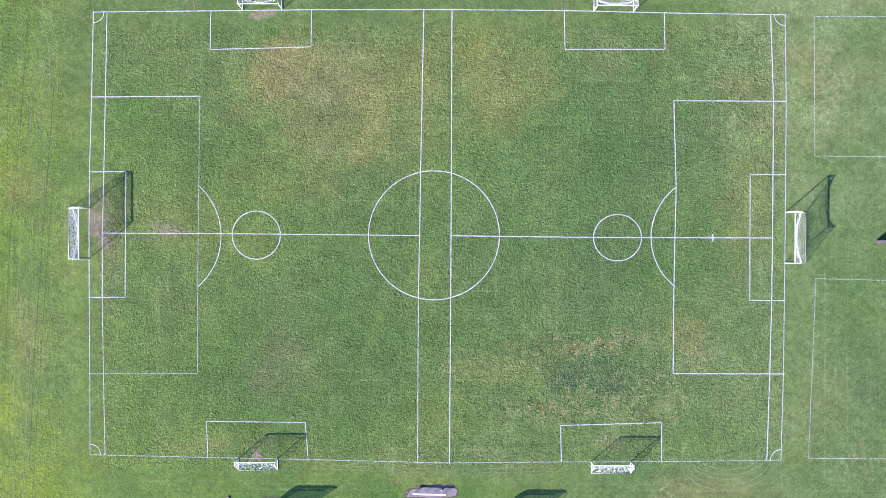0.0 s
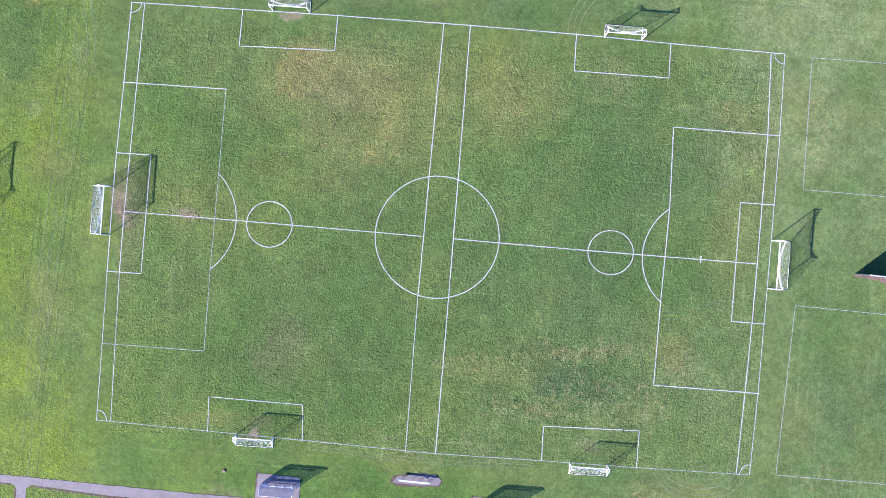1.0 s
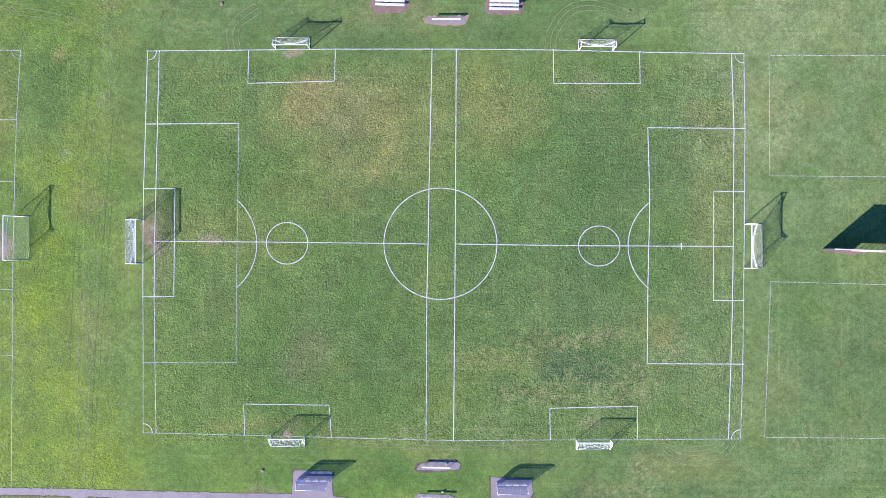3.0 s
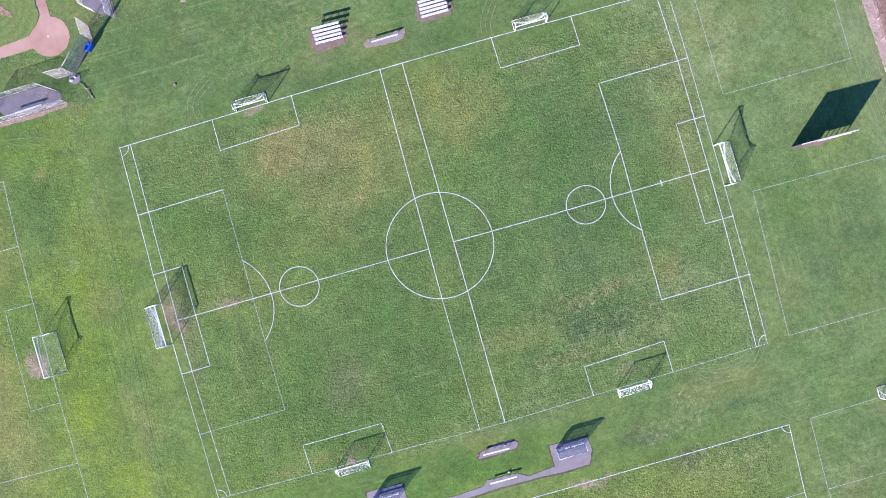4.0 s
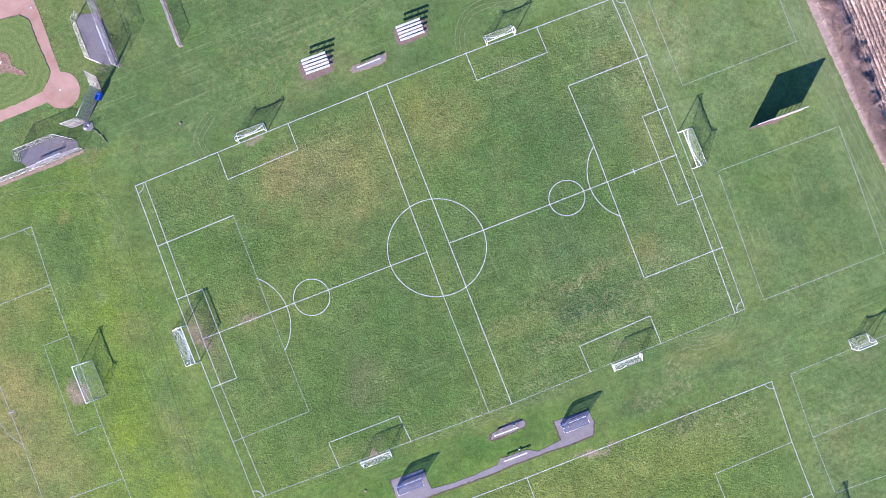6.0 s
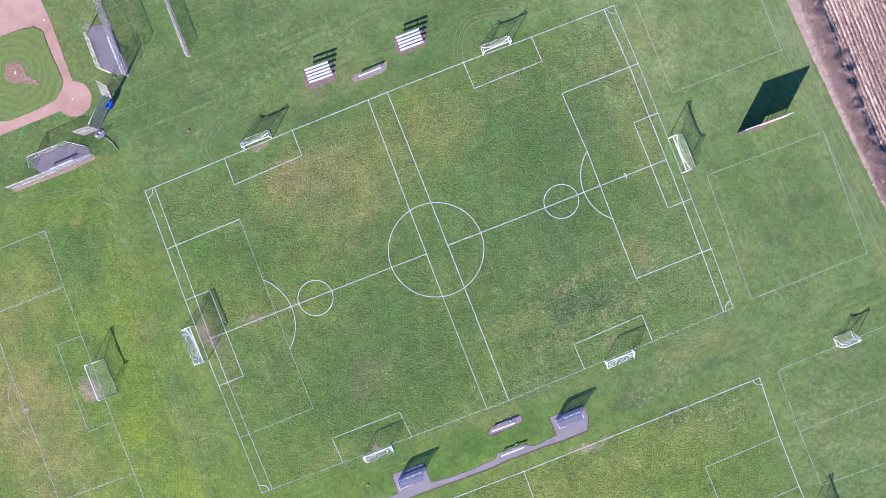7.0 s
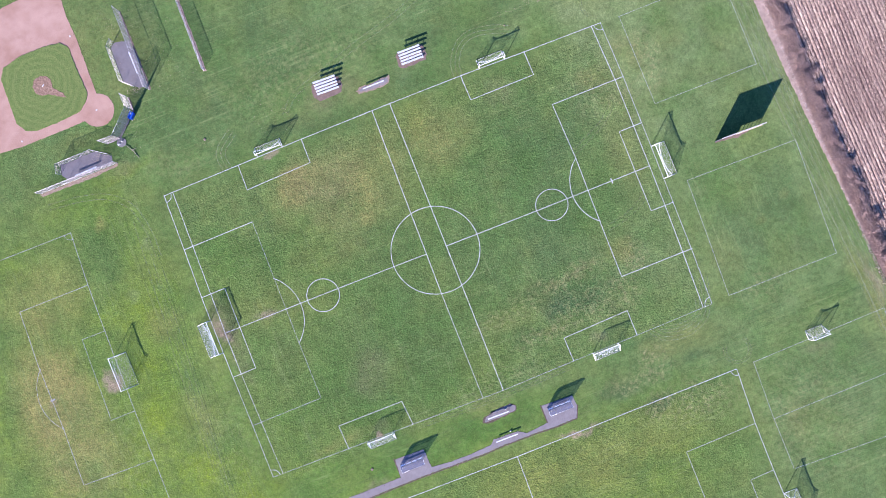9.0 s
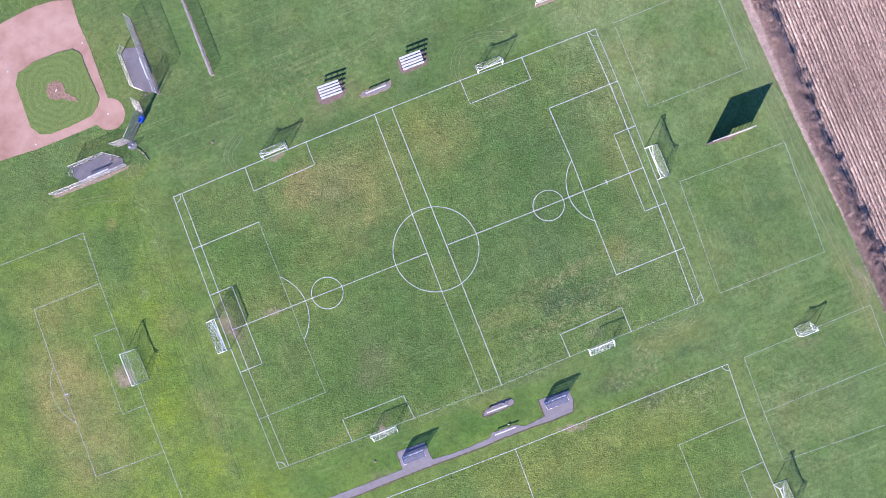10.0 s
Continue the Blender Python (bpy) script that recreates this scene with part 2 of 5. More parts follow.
LEAF = plain("withered leaves", (0.41, 0.275, 0.215), (0.20, 0.128, 0.104), 1.3, 0.9)
PALE_LEAF = plain("bleached leaves", (0.52, 0.42, 0.31), (0.36, 0.26, 0.18), 1.3, 0.9)
CAP = plain("weathered cap", (0.56, 0.52, 0.47), (0.42, 0.385, 0.34), 1.5, 0.7)
STUBBLE = plain("maize straw", (0.82, 0.61, 0.455), (0.45, 0.305, 0.215), 2.5, 0.85)
SHEET = sheet_material("blue tinted sheet", (0.33, 0.36, 0.46), (0.70, 0.75, 0.90), 0.84)
TRACK = paint_material("pressed pale grass", (0.28, 0.315, 0.14), 0.56)
DARK_TRACK = paint_material("pressed dark grass", (0.055, 0.095, 0.034), 0.6)


# ---------------------------------------------------------------- mesh helpers
def part(name, bm, material, parent=None, label="", kind=""):
    me = bpy.data.meshes.new(name)
    bm.to_mesh(me)
    bm.free()
    me.materials.append(material)
    ob = new(name, me)
    ob.parent = parent
    return tagged(ob, label=label, kind=kind)


def raw(name, verts, faces, material, parent=None, label="", kind="", smooth=False):
    me = bpy.data.meshes.new(name)
    me.from_pydata([tuple(v) for v in verts], [], faces)
    me.materials.append(material)
    if smooth:
        me.polygons.foreach_set("use_smooth", [True] * len(me.polygons))
    me.update()
    ob = new(name, me)
    ob.parent = parent
    return tagged(ob, label=label, kind=kind)


def thing(name, label, category, x=0.0, y=0.0, turn=0.0, group="", kind="", z=0.0):
    ob = new(name)
    ob.empty_display_size = 0.3
    ob.matrix_basis = pose(x, y, z, 0, 0, turn)
    return tagged(ob, label, category, group, kind)


def box(bm, c, s, m=None, bevel=0.0):
    got = bmesh.ops.create_cube(bm, size=1.0, matrix=(m or Matrix()) @ Matrix.Translation(c) @ Matrix.Diagonal((*s, 1)))
    if bevel:
        edges = list({e for v in got["verts"] for e in v.link_edges})
        bmesh.ops.bevel(bm, geom=edges, offset=bevel, segments=1, affect="EDGES")
    return bm


def tube(bm, pts, r, sides=8):
    """A round bar through the points."""
    pts = [Vector(p) for p in pts]
    rings = []
    for i, p in enumerate(pts):
        d = (pts[min(i + 1, len(pts) - 1)] - pts[max(i - 1, 0)]).normalized()
        u = d.cross(Vector((0, 0, 1)) if abs(d.z) < 0.9 else Vector((1, 0, 0))).normalized()
        v = d.cross(u)
        rings.append([bm.verts.new(p + r * (math.cos(a) * u + math.sin(a) * v)) for a in (2 * math.pi * k / sides for k in range(sides))])
    for a, b in zip(rings, rings[1:]):
        for k in range(sides):
            bm.faces.new((a[k], a[(k + 1) % sides], b[(k + 1) % sides], b[k])).smooth = sides > 4
    bm.faces.new(rings[0][::-1])
    bm.faces.new(rings[-1])
    return bm


def bar(p, q, r, sides=8):
    return tube(bmesh.new(), (p, q), r, sides)


def cord(verts, faces, pts, r):
    """A thin three-sided cord through the points, added to plain lists."""
    base = len(verts)
    for i, p in enumerate(pts):
        d = (pts[min(i + 1, len(pts) - 1)] - pts[max(i - 1, 0)]).normalized()
        u = d.cross(Vector((0, 0, 1)) if abs(d.z) < 0.9 else Vector((1, 0, 0))).normalized()
        v = d.cross(u)
        verts += [p + r * u, p + r * (-0.5 * u + 0.87 * v), p + r * (-0.5 * u - 0.87 * v)]
    for i in range(len(pts) - 1):
        for k in range(3):
            a, b = base + 3 * i + k, base + 3 * i + (k + 1) % 3
            faces.append((a, b, b + 3, a + 3))


def netting(verts, faces, surface, nu, nv, r, su=6, sv=6):
    """Crossing cords over surface(u, v), u and v from 0 to 1."""
    for i in range(nu + 1):
        cord(verts, faces, [surface(i / nu, k / sv) for k in range(sv + 1)], r)
    for j in range(nv + 1):
        cord(verts, faces, [surface(k / su, j / nv) for k in range(su + 1)], r)


def lattice(shape, seed):
    return np.random.default_rng(seed).random(shape)


def fbm(x, y, size, seed, octaves=4):
    """Smooth value noise over arrays, 0 to 1; size is the coarsest cell in metres."""
    total, weight, amp = np.zeros_like(x), 0.0, 1.0
    for o in range(octaves):
        g = lattice((257, 257), seed + 31 * o)
        u, v = x / size * 2 ** o + 17.3 * o, y / size * 2 ** o + 9.1 * o
        i, j = np.floor(u).astype(int), np.floor(v).astype(int)
        a, b = u - i, v - j
        a, b = a * a * (3 - 2 * a), b * b * (3 - 2 * b)
        i, j, i1, j1 = i % 257, j % 257, (i + 1) % 257, (j + 1) % 257
        total += amp * ((g[i, j] * (1 - a) + g[i1, j] * a) * (1 - b) + (g[i, j1] * (1 - a) + g[i1, j1] * a) * b)
        weight, amp = weight + amp, amp * 0.55
    return total / weight


# ---------------------------------------------------------------- the ground
def build_ground():
    far = [180.0, 260.0, 420.0, 800.0, 2500.0]
    xs = np.array([-f for f in far[::-1]] + list(np.arange(-124.0, 124.1, 0.4)) + far)
    ys = np.array([-f for f in far[::-1]] + list(np.arange(-90.0, 110.1, 0.4)) + far)
    X, Y = (a.ravel() for a in np.meshgrid(xs, ys))
    nx, ny = len(xs), len(ys)
    k = (np.arange(ny - 1)[:, None] * nx + np.arange(nx - 1)[None, :]).ravel()
    me = bpy.data.meshes.new("ground")
    me.vertices.add(len(X))
    me.vertices.foreach_set("co", np.stack([X, Y, np.zeros_like(X)], 1).ravel())
    me.loops.add(4 * len(k))
    me.loops.foreach_set("vertex_index", np.stack([k, k + 1, k + nx + 1, k + nx], 1).ravel())
    me.polygons.add(len(k))
    me.polygons.foreach_set("loop_start", np.arange(0, 4 * len(k), 4))
    me.update(calc_edges=True)
    paint_wear(me, X, Y)
    me.materials.append(GRASS)
    return tagged(new("ground", me), "mown playing field turf with dry and worn patches", "grass", kind="structure")


def relief_of(X, Y):
    """How rough the turf stands: tussocky on the pitches, smooth on the mown outfield."""
    inside = np.clip((52 - np.abs(X)) / 3, 0, 1) * np.clip((34.5 - Y) / 3, 0, 1) * np.clip((Y + 34) / 3, 0, 1)
    south = np.clip((47 - X) / 3, 0, 1) * np.clip((-43 - Y) / 3, 0, 1)
    west = np.clip((-52 - X) / 4, 0, 1)
    rough = np.maximum.reduce([0.32 + 0 * X, 1.0 * inside, 1.0 * south, 0.75 * west])
    return rough + 0.4 * np.clip(1.4 - np.hypot((X - 23) / 13, (Y + 19) / 6), 0, 1) + 0.25 * (fbm(X, Y, 11.0, 95, 2) - 0.5)


def paint_wear(me, X, Y, each=1):
    """Dry, thin and bare places, and lush, deep and pale ones, as attributes of a mesh with (each) vertices at these places."""
    # ragged coordinates, so that no patch has a clean outline
    wx = X + 5.0 * (fbm(X, Y, 7.0, 11) - 0.5) + 1.6 * (fbm(X, Y, 1.6, 12, 3) - 0.5)
    wy = Y + 5.0 * (fbm(X, Y, 7.0, 13) - 0.5) + 1.6 * (fbm(X, Y, 1.6, 14, 3) - 0.5)

    def patch(cx, cy, rx, ry, soft=1.0):
        d = np.hypot((wx - cx) / rx, (wy - cy) / ry)
        return np.clip((1.35 - d) / (0.9 * soft), 0, 1)

    def blend(*spots):
        out = np.zeros_like(X)
        for s, *p in spots:
            out = np.maximum(out, s * patch(*p))
        return out

    speck = fbm(X, Y, 3.0, 21)
    dry = blend((0.7, -16, 22.5, 15, 9), (1.25, -21.5, 27, 6, 3.6), (1.15, -25.5, 24.2, 3.6, 2.8), (1.0, -12, 19.5, 5, 6), (1.0, -10.6, 17.4, 3.4, 1.4),
                (0.6, 7, 25.5, 9, 8), (0.5, -4, 25, 5, 9), (0.6, 45, 24, 4.5, 3), (0.3, 47, 18, 4, 5), (0.7, 35.3, -12.7, 2.4, 2.2), (0.25, 16, -23.5, 4, 1.4),
                (0.2, 32, -22, 4, 2.2), (0.3, 7, -18, 7, 2.6), (0.4, 24, -13.8, 6, 1.0), (0.6, -60.5, 9.5, 4.4, 3.0),)
    dry = np.maximum(dry, blend((1.3, -89, 2, 9, 12), (1.0, -89, -12, 9, 9), (0.7, -84, 22, 9, 8), (0.25, -62, -12, 4, 7), (0.45, 10, -53, 26, 7), (0.35, 54, 26, 3, 4), (0.3, 62, 27, 4, 3), (0.28, 56, -22, 3, 5),
                (0.3, 66, -18, 1.2, 1.2), (0.25, 73, -15, 1.1, 1.1), (0.25, 71, 22, 1.2, 1.2), (0.6, -66, 33, 1.4, 1.4), (0.45, -36, -28, 6, 1.5), (0.35, -3, -33, 5, 2), (0.4, 40, -36, 9, 3), (0.35, 58, -62, 3, 6),
                (0.4, -53, 68, 8, 14), (0.25, -42, 64, 4, 10), (0.3, -64, 52, 5, 2.5), (0.35, -37, 4, 9, 6), (0.3, -22, 12, 10, 5), (0.3, 44, 4, 4, 10), (0.25, -12, 40, 14, 3), (0.5, 82, -40, 2, 12)))
    thin = blend((0.4, -18, 24, 8, 7), (0.45, 24.8, 28.3, 2.8, 3), (0.35, 24.5, -13.8, 3.5, 1.0), (0.75, -48.8, 3.5, 2.1, 6.5), (0.35, -48.8, -4, 2, 6), (0.5, -40, 2.8, 3.5, 1.0),
                 (0.4, -24, -17, 5, 5), (0.12, -60.8, -14, 1.2, 12), (0.5, -27, -29.5, 2.2, 1.2), (0.45, 25, -29.6, 2, 1), (0.35, 67.8, -47.6, 3, 1.2), (0.4, 45, -78, 3, 6),
                 (0.35, 83, 10, 2, 30), (0.5, -57.5, 43.8, 4, 1.2), (0.5, -10, 42.5, 5.5, 3.2), (0.4, 9.5, 42, 5, 3))
    bare = blend((1.3, -25.4, 33.9, 1.15, 0.75, 0.5), (1.2, -27.8, -31.3, 0.95, 0.6, 0.5), (0.8, -49.7, 2.2, 1.4, 2.4), (1.3, -75.4, 2.6, 1.5, 2.1, 0.6), (0.75, -40.3, 2.9, 2.4, 0.7),
                 (0.4, -89.6, 2.9, 0.8, 0.8), (0.18, 25.5, -13.4, 1.0, 0.4), (0.8, 13.5, -45.8, 4.5, 0.6), (0.35, -32, -40.2, 3, 0.8), (0.5, 83.6, -37.5, 0.9, 5.5))
    lush = 0.16 * np.clip((12 - wx) / 50, 0, 1) * np.clip((30 - wy) / 24, 0, 1) + (0.16 + 0.5 * np.clip(1.6 * fbm(X, Y, 14.0, 71) - 0.35, 0, 1)) * np.clip((-50.5 - wx) / 9.0, 0, 1) * np.clip((46 - wy) / 6, 0, 1) + blend((0.45, -65, -24, 6, 9), (0.5, -58, -33, 16, 7), (0.4, -67, -6, 5, 10), (0.45, -36, -35.5, 14, 3.4), (0.55, -12, -36, 16, 5), (0.3, -78, -24, 10, 12),
                 (0.15, -63, 16, 7, 18), (0.3, -8, -26, 14, 6), (0.2, -26, -20, 26, 13), (0.6, -0.5, -38.6, 2.6, 0.9), (0.1, -30, 6, 18, 12), (0.35, -88, -34, 16, 16), (0.5, 10, -58, 34, 16), (0.35, -20, -40, 34, 5), (0.4, -62, -46, 14, 4.0), (0.35, -44, -46, 10, 4), (0.3, 5, 30, 4, 5), (0.55, -58, 43.2, 8, 1.2))
    vivid = blend((1.1, -14, -37, 22, 4.5), (0.75, -38, -36, 12, 4), (0.5, -26, -22, 26, 9), (0.5, -43, 16, 7, 6), (0.4, -30, 10, 9, 7), (0.35, -4, -14, 20, 12), (0.4, -58, -44, 16, 3), (0.3, -66, 30, 8, 8), (0.35, -62, 0, 5, 10), (0.35, 16, 14, 16, 10),
                  (0.3, 34, 2, 12, 9), (0.35, 8, -40, 12, 3), (0.3, 40, -28, 9, 5), (0.3, -52, 52, 14, 6), (0.25, -20, 46, 16, 5))
    deep = blend((1.3, 23.5, -18.8, 9, 3.4), (1.1, 30.7, -47, 2.8, 1.8), (0.95, 25.5, -40.5, 5.5, 2.4), (1.0, 42, -40, 3.4, 1.8), (0.6, 33, -33.5, 6, 1.4), (0.6, 18, -16, 9, 4), (0.45, 28, 14, 16, 10), (0.4, 26, -2, 14, 10), (0.3, -34, 12, 8, 9), (0.35, 68, 20, 12, 10), (0.45, 68, -18, 11, 11),
                 (0.3, -38, -12, 8, 10), (0.45, -18, -18, 22, 14), (0.35, 2, -12, 12, 16), (0.35, -10, -8, 10, 9), (0.45, -68, 27, 4, 8), (0.4, -35, 52, 22, 9), (0.4, 22, 44, 12, 5), (0.35, 70, -55, 10, 9), (0.4, -20, 58, 14, 9), (0.5, -18, 38.2, 20, 3.2), (0.35, 14, 37.5, 12, 2.5), (0.28, -13, 4, 12, 16), (0.25, -16, -34, 20, 5))
    pale = 0.52 * np.clip((wx - 34) / 16.0, 0, 1) * np.clip((wy + 6) / 20, 0.35, 1) + blend((0.3, 40, -22, 13, 11), (1.1, 60, 44, 20, 9), (0.5, 40, 41, 12, 4), (0.5, 52, 24, 6, 9), (0.5, 62, 40, 9, 5), (0.35, 56, 22, 1.4, 7), (0.3, 45, 34, 6, 4), (0.3, 8, 60, 22, 9), (0.28, 80, 0, 4, 46), (0.35, -18, -60, 16, 8), (0.25, 52, 8, 3, 24), (0.6, 57.7, 26.2, 1.1, 1.1), (0.55, 38, 31.2, 1.0, 1.0), (0.6, 42, 17.2, 1.2, 1.2), (0.5, 44, 29, 1.3, 1.0), (0.6, 61, 29, 1.2, 1.4), (0.5, 57, -7.5, 1.0, 1.0), (0.6, 52.5, 29.5, 1.0, 1.6), (0.5, -66, 16.5, 1.3, 1.3), (0.5, -58, 27, 1.2, 1.2),
                 (0.5, 8, 47, 3, 2), (0.5, 65, -36, 2, 1.4), (0.45, 72, -26, 1.2, 1.2), (0.5, -40, 66, 1.5, 1.5), (0.45, 29, -36, 2.5, 1.2))
    cool = np.maximum.reduce([0.5 * np.clip((wy - 35.5) / 3, 0, 1) * np.clip((wx + 62) / 8, 0, 1) * np.clip((44 - wx) / 10, 0.1, 1), 0.45 * np.clip((wx - 51) / 4, 0, 1), 0.4 * np.clip((-31.0 - wy) / 2, 0, 1) * np.clip((wy + 44.5) / 2, 0, 1) * np.clip((wx - 12) / 10, 0, 1),
                              0.45 * patch(26, 3, 24, 20), 0.2 * patch(-26, -10, 24, 16), 0.5 * patch(-62, 62, 16, 16)])
    # where the mower ran along y (light) and along x (dark)
    def zone(x0, x1, y0, y1, s):
        return s * np.clip((wx - x0) / 2, 0, 1) * np.clip((x1 - wx) / 2, 0, 1) * np.clip((wy - y0) / 2, 0, 1) * np.clip((y1 - wy) / 2, 0, 1)

    light = np.maximum.reduce([zone(-66, -53, -90, 45, 0.55), zone(74.0, 90, -30, 90, 0.7), zone(-50, 50, -34, 34, 0.4), zone(52, 76, -34, 70, 0.5), zone(-100, -66, -50, 40, 0.3)])
    dark = np.maximum.reduce([zone(50, 83, -90, -33, 0.75), zone(-55, 80, 36, 90, 0.65), zone(-50, 50, -45, -32, 0.5), zone(-50, 47, -90, -45, 0.4), zone(-50, 50, -34, 34, 0.35)])
    fleck = blend((1.0, 32, -21.5, 5, 3.5), (0.9, 17, -23.8, 9, 1.8), (0.9, 23, -14.0, 8, 2.0), (0.7, 26, -21, 9, 5), (0.7, 8, -17, 9, 3), (0.8, 37, -15, 3, 4), (0.9, 33, -37, 4, 2.0), (0.7, 29, -40.5, 8, 2), (0.7, 30.7, -47, 5, 3),
                  (0.7, 40, -49, 9, 4), (0.5, 46, 20, 8, 9), (0.6, 56, 24, 4, 7), (0.55, 61, -31, 5, 3), (0.2, -60, -20, 9, 14), (0.2, -82, -14, 14, 14), (0.4, -44, 40, 10, 4), (0.35, 0, -30, 14, 4), (0.35, 60, -60, 12, 14), (0.35, -14, 50, 22, 8))
    relief = relief_of(X, Y)
    mottle = 0.55 + 0.9 * speck
    for name, bands in (("wear", (dry * mottle, thin * mottle, bare, vivid * mottle)), ("tint", (lush * mottle, deep * mottle, pale * mottle, cool * mottle)),
                        ("nap", (relief, light, dark, fleck))):
        at = me.color_attributes.new(name, "FLOAT_COLOR", "POINT")
        at.data.foreach_set("color", np.stack([np.clip(b, 0, 1.3) for b in bands], 1).repeat(each, 0).ravel())


build_ground()
PADS, MARKS = [], []


def ragged(pts, step=0.5, jitter=0.07, closed=True, seed=1):
    """The outline through pts, cut into short steps and made uneven."""
    rnd, out = random.Random(seed), []
    pairs = list(zip(pts, pts[1:] + pts[:1])) if closed else list(zip(pts, pts[1:]))
    for (ax, ay), (bx, by) in pairs:
        n = max(1, int(math.hypot(bx - ax, by - ay) / step))
        for k in range(n):
            out.append((ax + (bx - ax) * k / n + rnd.uniform(-jitter, jitter), ay + (by - ay) * k / n + rnd.uniform(-jitter, jitter)))
    if not closed:
        out.append(pts[-1])
    return out


def slab(name, outline, z, material, label, category, parent=None, jitter=0.07, step=0.5, seed=1, kind="structure"):
    """A thin raised sheet with an uneven edge."""
    o = ragged(outline, step, jitter, True, seed)
    PADS.append(np.array(outline))
    bm = bmesh.new()
    face = bm.faces.new([bm.verts.new((x, y, z)) for x, y in o])
    if face.calc_area() and face.normal.z < 0:
        face.normal_flip()
    face.normal_update()
    if face.normal.z < 0:
        face.normal_flip()
    rim = bmesh.ops.extrude_face_region(bm, geom=[face])
    for v in (g for g in rim["geom"] if isinstance(g, bmesh.types.BMVert)):
        v.co.z = z
    for v in face.verts:
        v.co.z = -0.05
    bmesh.ops.recalc_face_normals(bm, faces=bm.faces)
    bmesh.ops.triangulate(bm, faces=[f for f in bm.faces if len(f.verts) > 4])
    return tagged(part(name, bm, material, parent), label, category, kind=kind)


def disc(cx, cy, r, n=28, squash=1.0):
    return [(cx + r * math.cos(2 * math.pi * k / n), cy + squash * r * math.sin(2 * math.pi * k / n)) for k in range(n)]


# ---------------------------------------------------------------- painted lines
LINE_SEED = [0]


def line(parent, name, pts, z, width=0.2, material=None, label="", marks=MARKS):
    """A painted stripe through the points, a little uneven."""
    LINE_SEED[0] += 1
    rnd = random.Random(LINE_SEED[0])
    dense = ragged(pts, 0.7, 0.012, False, LINE_SEED[0])
    if marks is not None:
        marks.extend(ragged(pts, 0.15, 0.0, False))
    verts, faces = [], []
    for i, (x, y) in enumerate(dense):
        a, b = dense[max(i - 1, 0)], dense[min(i + 1, len(dense) - 1)]
        d = Vector((b[0] - a[0], b[1] - a[1])).normalized()
        w = 0.365 * width * rnd.uniform(0.85, 1.12)
        if i in (0, len(dense) - 1):
            x, y = x + d.x * (0.5 * width if i else -0.5 * width), y + d.y * (0.5 * width if i else -0.5 * width)
        verts += [(x - d.y * w, y + d.x * w, z), (x + d.y * w, y - d.x * w, z)]
    faces = [(2 * i, 2 * i + 1, 2 * i + 3, 2 * i + 2) for i in range(len(dense) - 1)]
    return raw(name, verts, faces, material or PAINT, parent, label)


def arc(cx, cy, r, a0, a1, n=30, squash=1.0):
    return [(cx + r * math.cos(radians(a0 + (a1 - a0) * k / n)), cy + squash * r * math.sin(radians(a0 + (a1 - a0) * k / n))) for k in range(n + 1)]


Z1, Z2, Z3 = 0.012, 0.017, 0.022
pitch = thing("pitch_markings", "white painted lines of the main soccer pitch on grass", "field lines", kind="structure")
line(pitch, "goal_line", [(-51.0, 34.7), (-51.3, 22.4), (-51.65, 11.4), (-51.75, 2.3), (-51.75, -7.0)], Z1, 0.18)
line(pitch, "goal_line", [(-51.75, -7.0), (-51.7, -18.2), (-51.7, -30.1)], Z1, 0.14, MID_PAINT)
line(pitch, "goal_line", [(-49.0, 34.7), (-49.3, 22.3), (-49.55, 11.4), (-49.8, 2.3), (-49.85, -7.0)], Z1, 0.17)
line(pitch, "goal_line", [(-49.85, -7.0), (-49.7, -18.2), (-49.5, -30.1)], Z1, 0.135, MID_PAINT)
line(pitch, "goal_line", [(47.9, 34.2), (48.35, 21.6), (48.3, 11.0), (48.25, 1.8), (48.15, -7.5), (47.9, -18.2), (47.5, -30.8)], Z1, 0.2)
line(pitch, "goal_line", [(50.0, 34.2), (50.2, 21.6), (50.15, 11.0), (50.1, 1.8), (50.0, -7.5), (49.9, -18.2), (49.55, -30.9)], Z1, 0.16, MID_PAINT)
line(pitch, "touchline", [(-51.0, 34.7), (-33.8, 34.85), (-19.1, 35.0), (-2.7, 35.0), (1.4, 35.0), (17.8, 34.85), (32.4, 34.5), (50.0, 34.2)], Z2, 0.19)
line(pitch, "touchline", [(-51.7, -30.1), (-34.4, -30.5), (-19.7, -30.8), (-3.6, -31.2), (1.0, -31.3), (17.4, -31.15), (32.1, -31.1), (49.55, -30.9)], Z2, 0.15, THIN_PAINT)
line(pitch, "halfway_line", [(-2.7, 35.0), (-3.2, 11.3), (-3.35, 2.0), (-3.55, -7.3)], Z1)
line(pitch, "halfway_line", [(-3.55, -7.3), (-3.65, -31.2)], Z1, 0.16, MID_PAINT)
line(pitch, "halfway_line", [(1.4, 35.0), (1.3, 11.3), (1.25, 2.0), (1.2, -7.1), (1.0, -31.3)], Z1)
line(pitch, "centre_circle", arc(-1.25, 2.05, 9.58, 0, 360, 72, 0.985), Z3)
line(pitch, "middle_line", [(-49.8, 2.4), (-30.8, 2.3), (-10.8, 2.1), (-3.35, 2.0)], Z2, 0.18)
line(pitch, "middle_line", [(1.25, 2.0), (8.4, 1.9), (22.0, 1.75), (34.1, 1.7), (48.3, 1.65)], Z2)
line(pitch, "small_circle", arc(-27.25, 2.1, 3.52, 0, 360, 40), Z3)
line(pitch, "small_circle", arc(25.6, 1.7, 3.5, 0, 360, 40, 0.97), Z3)
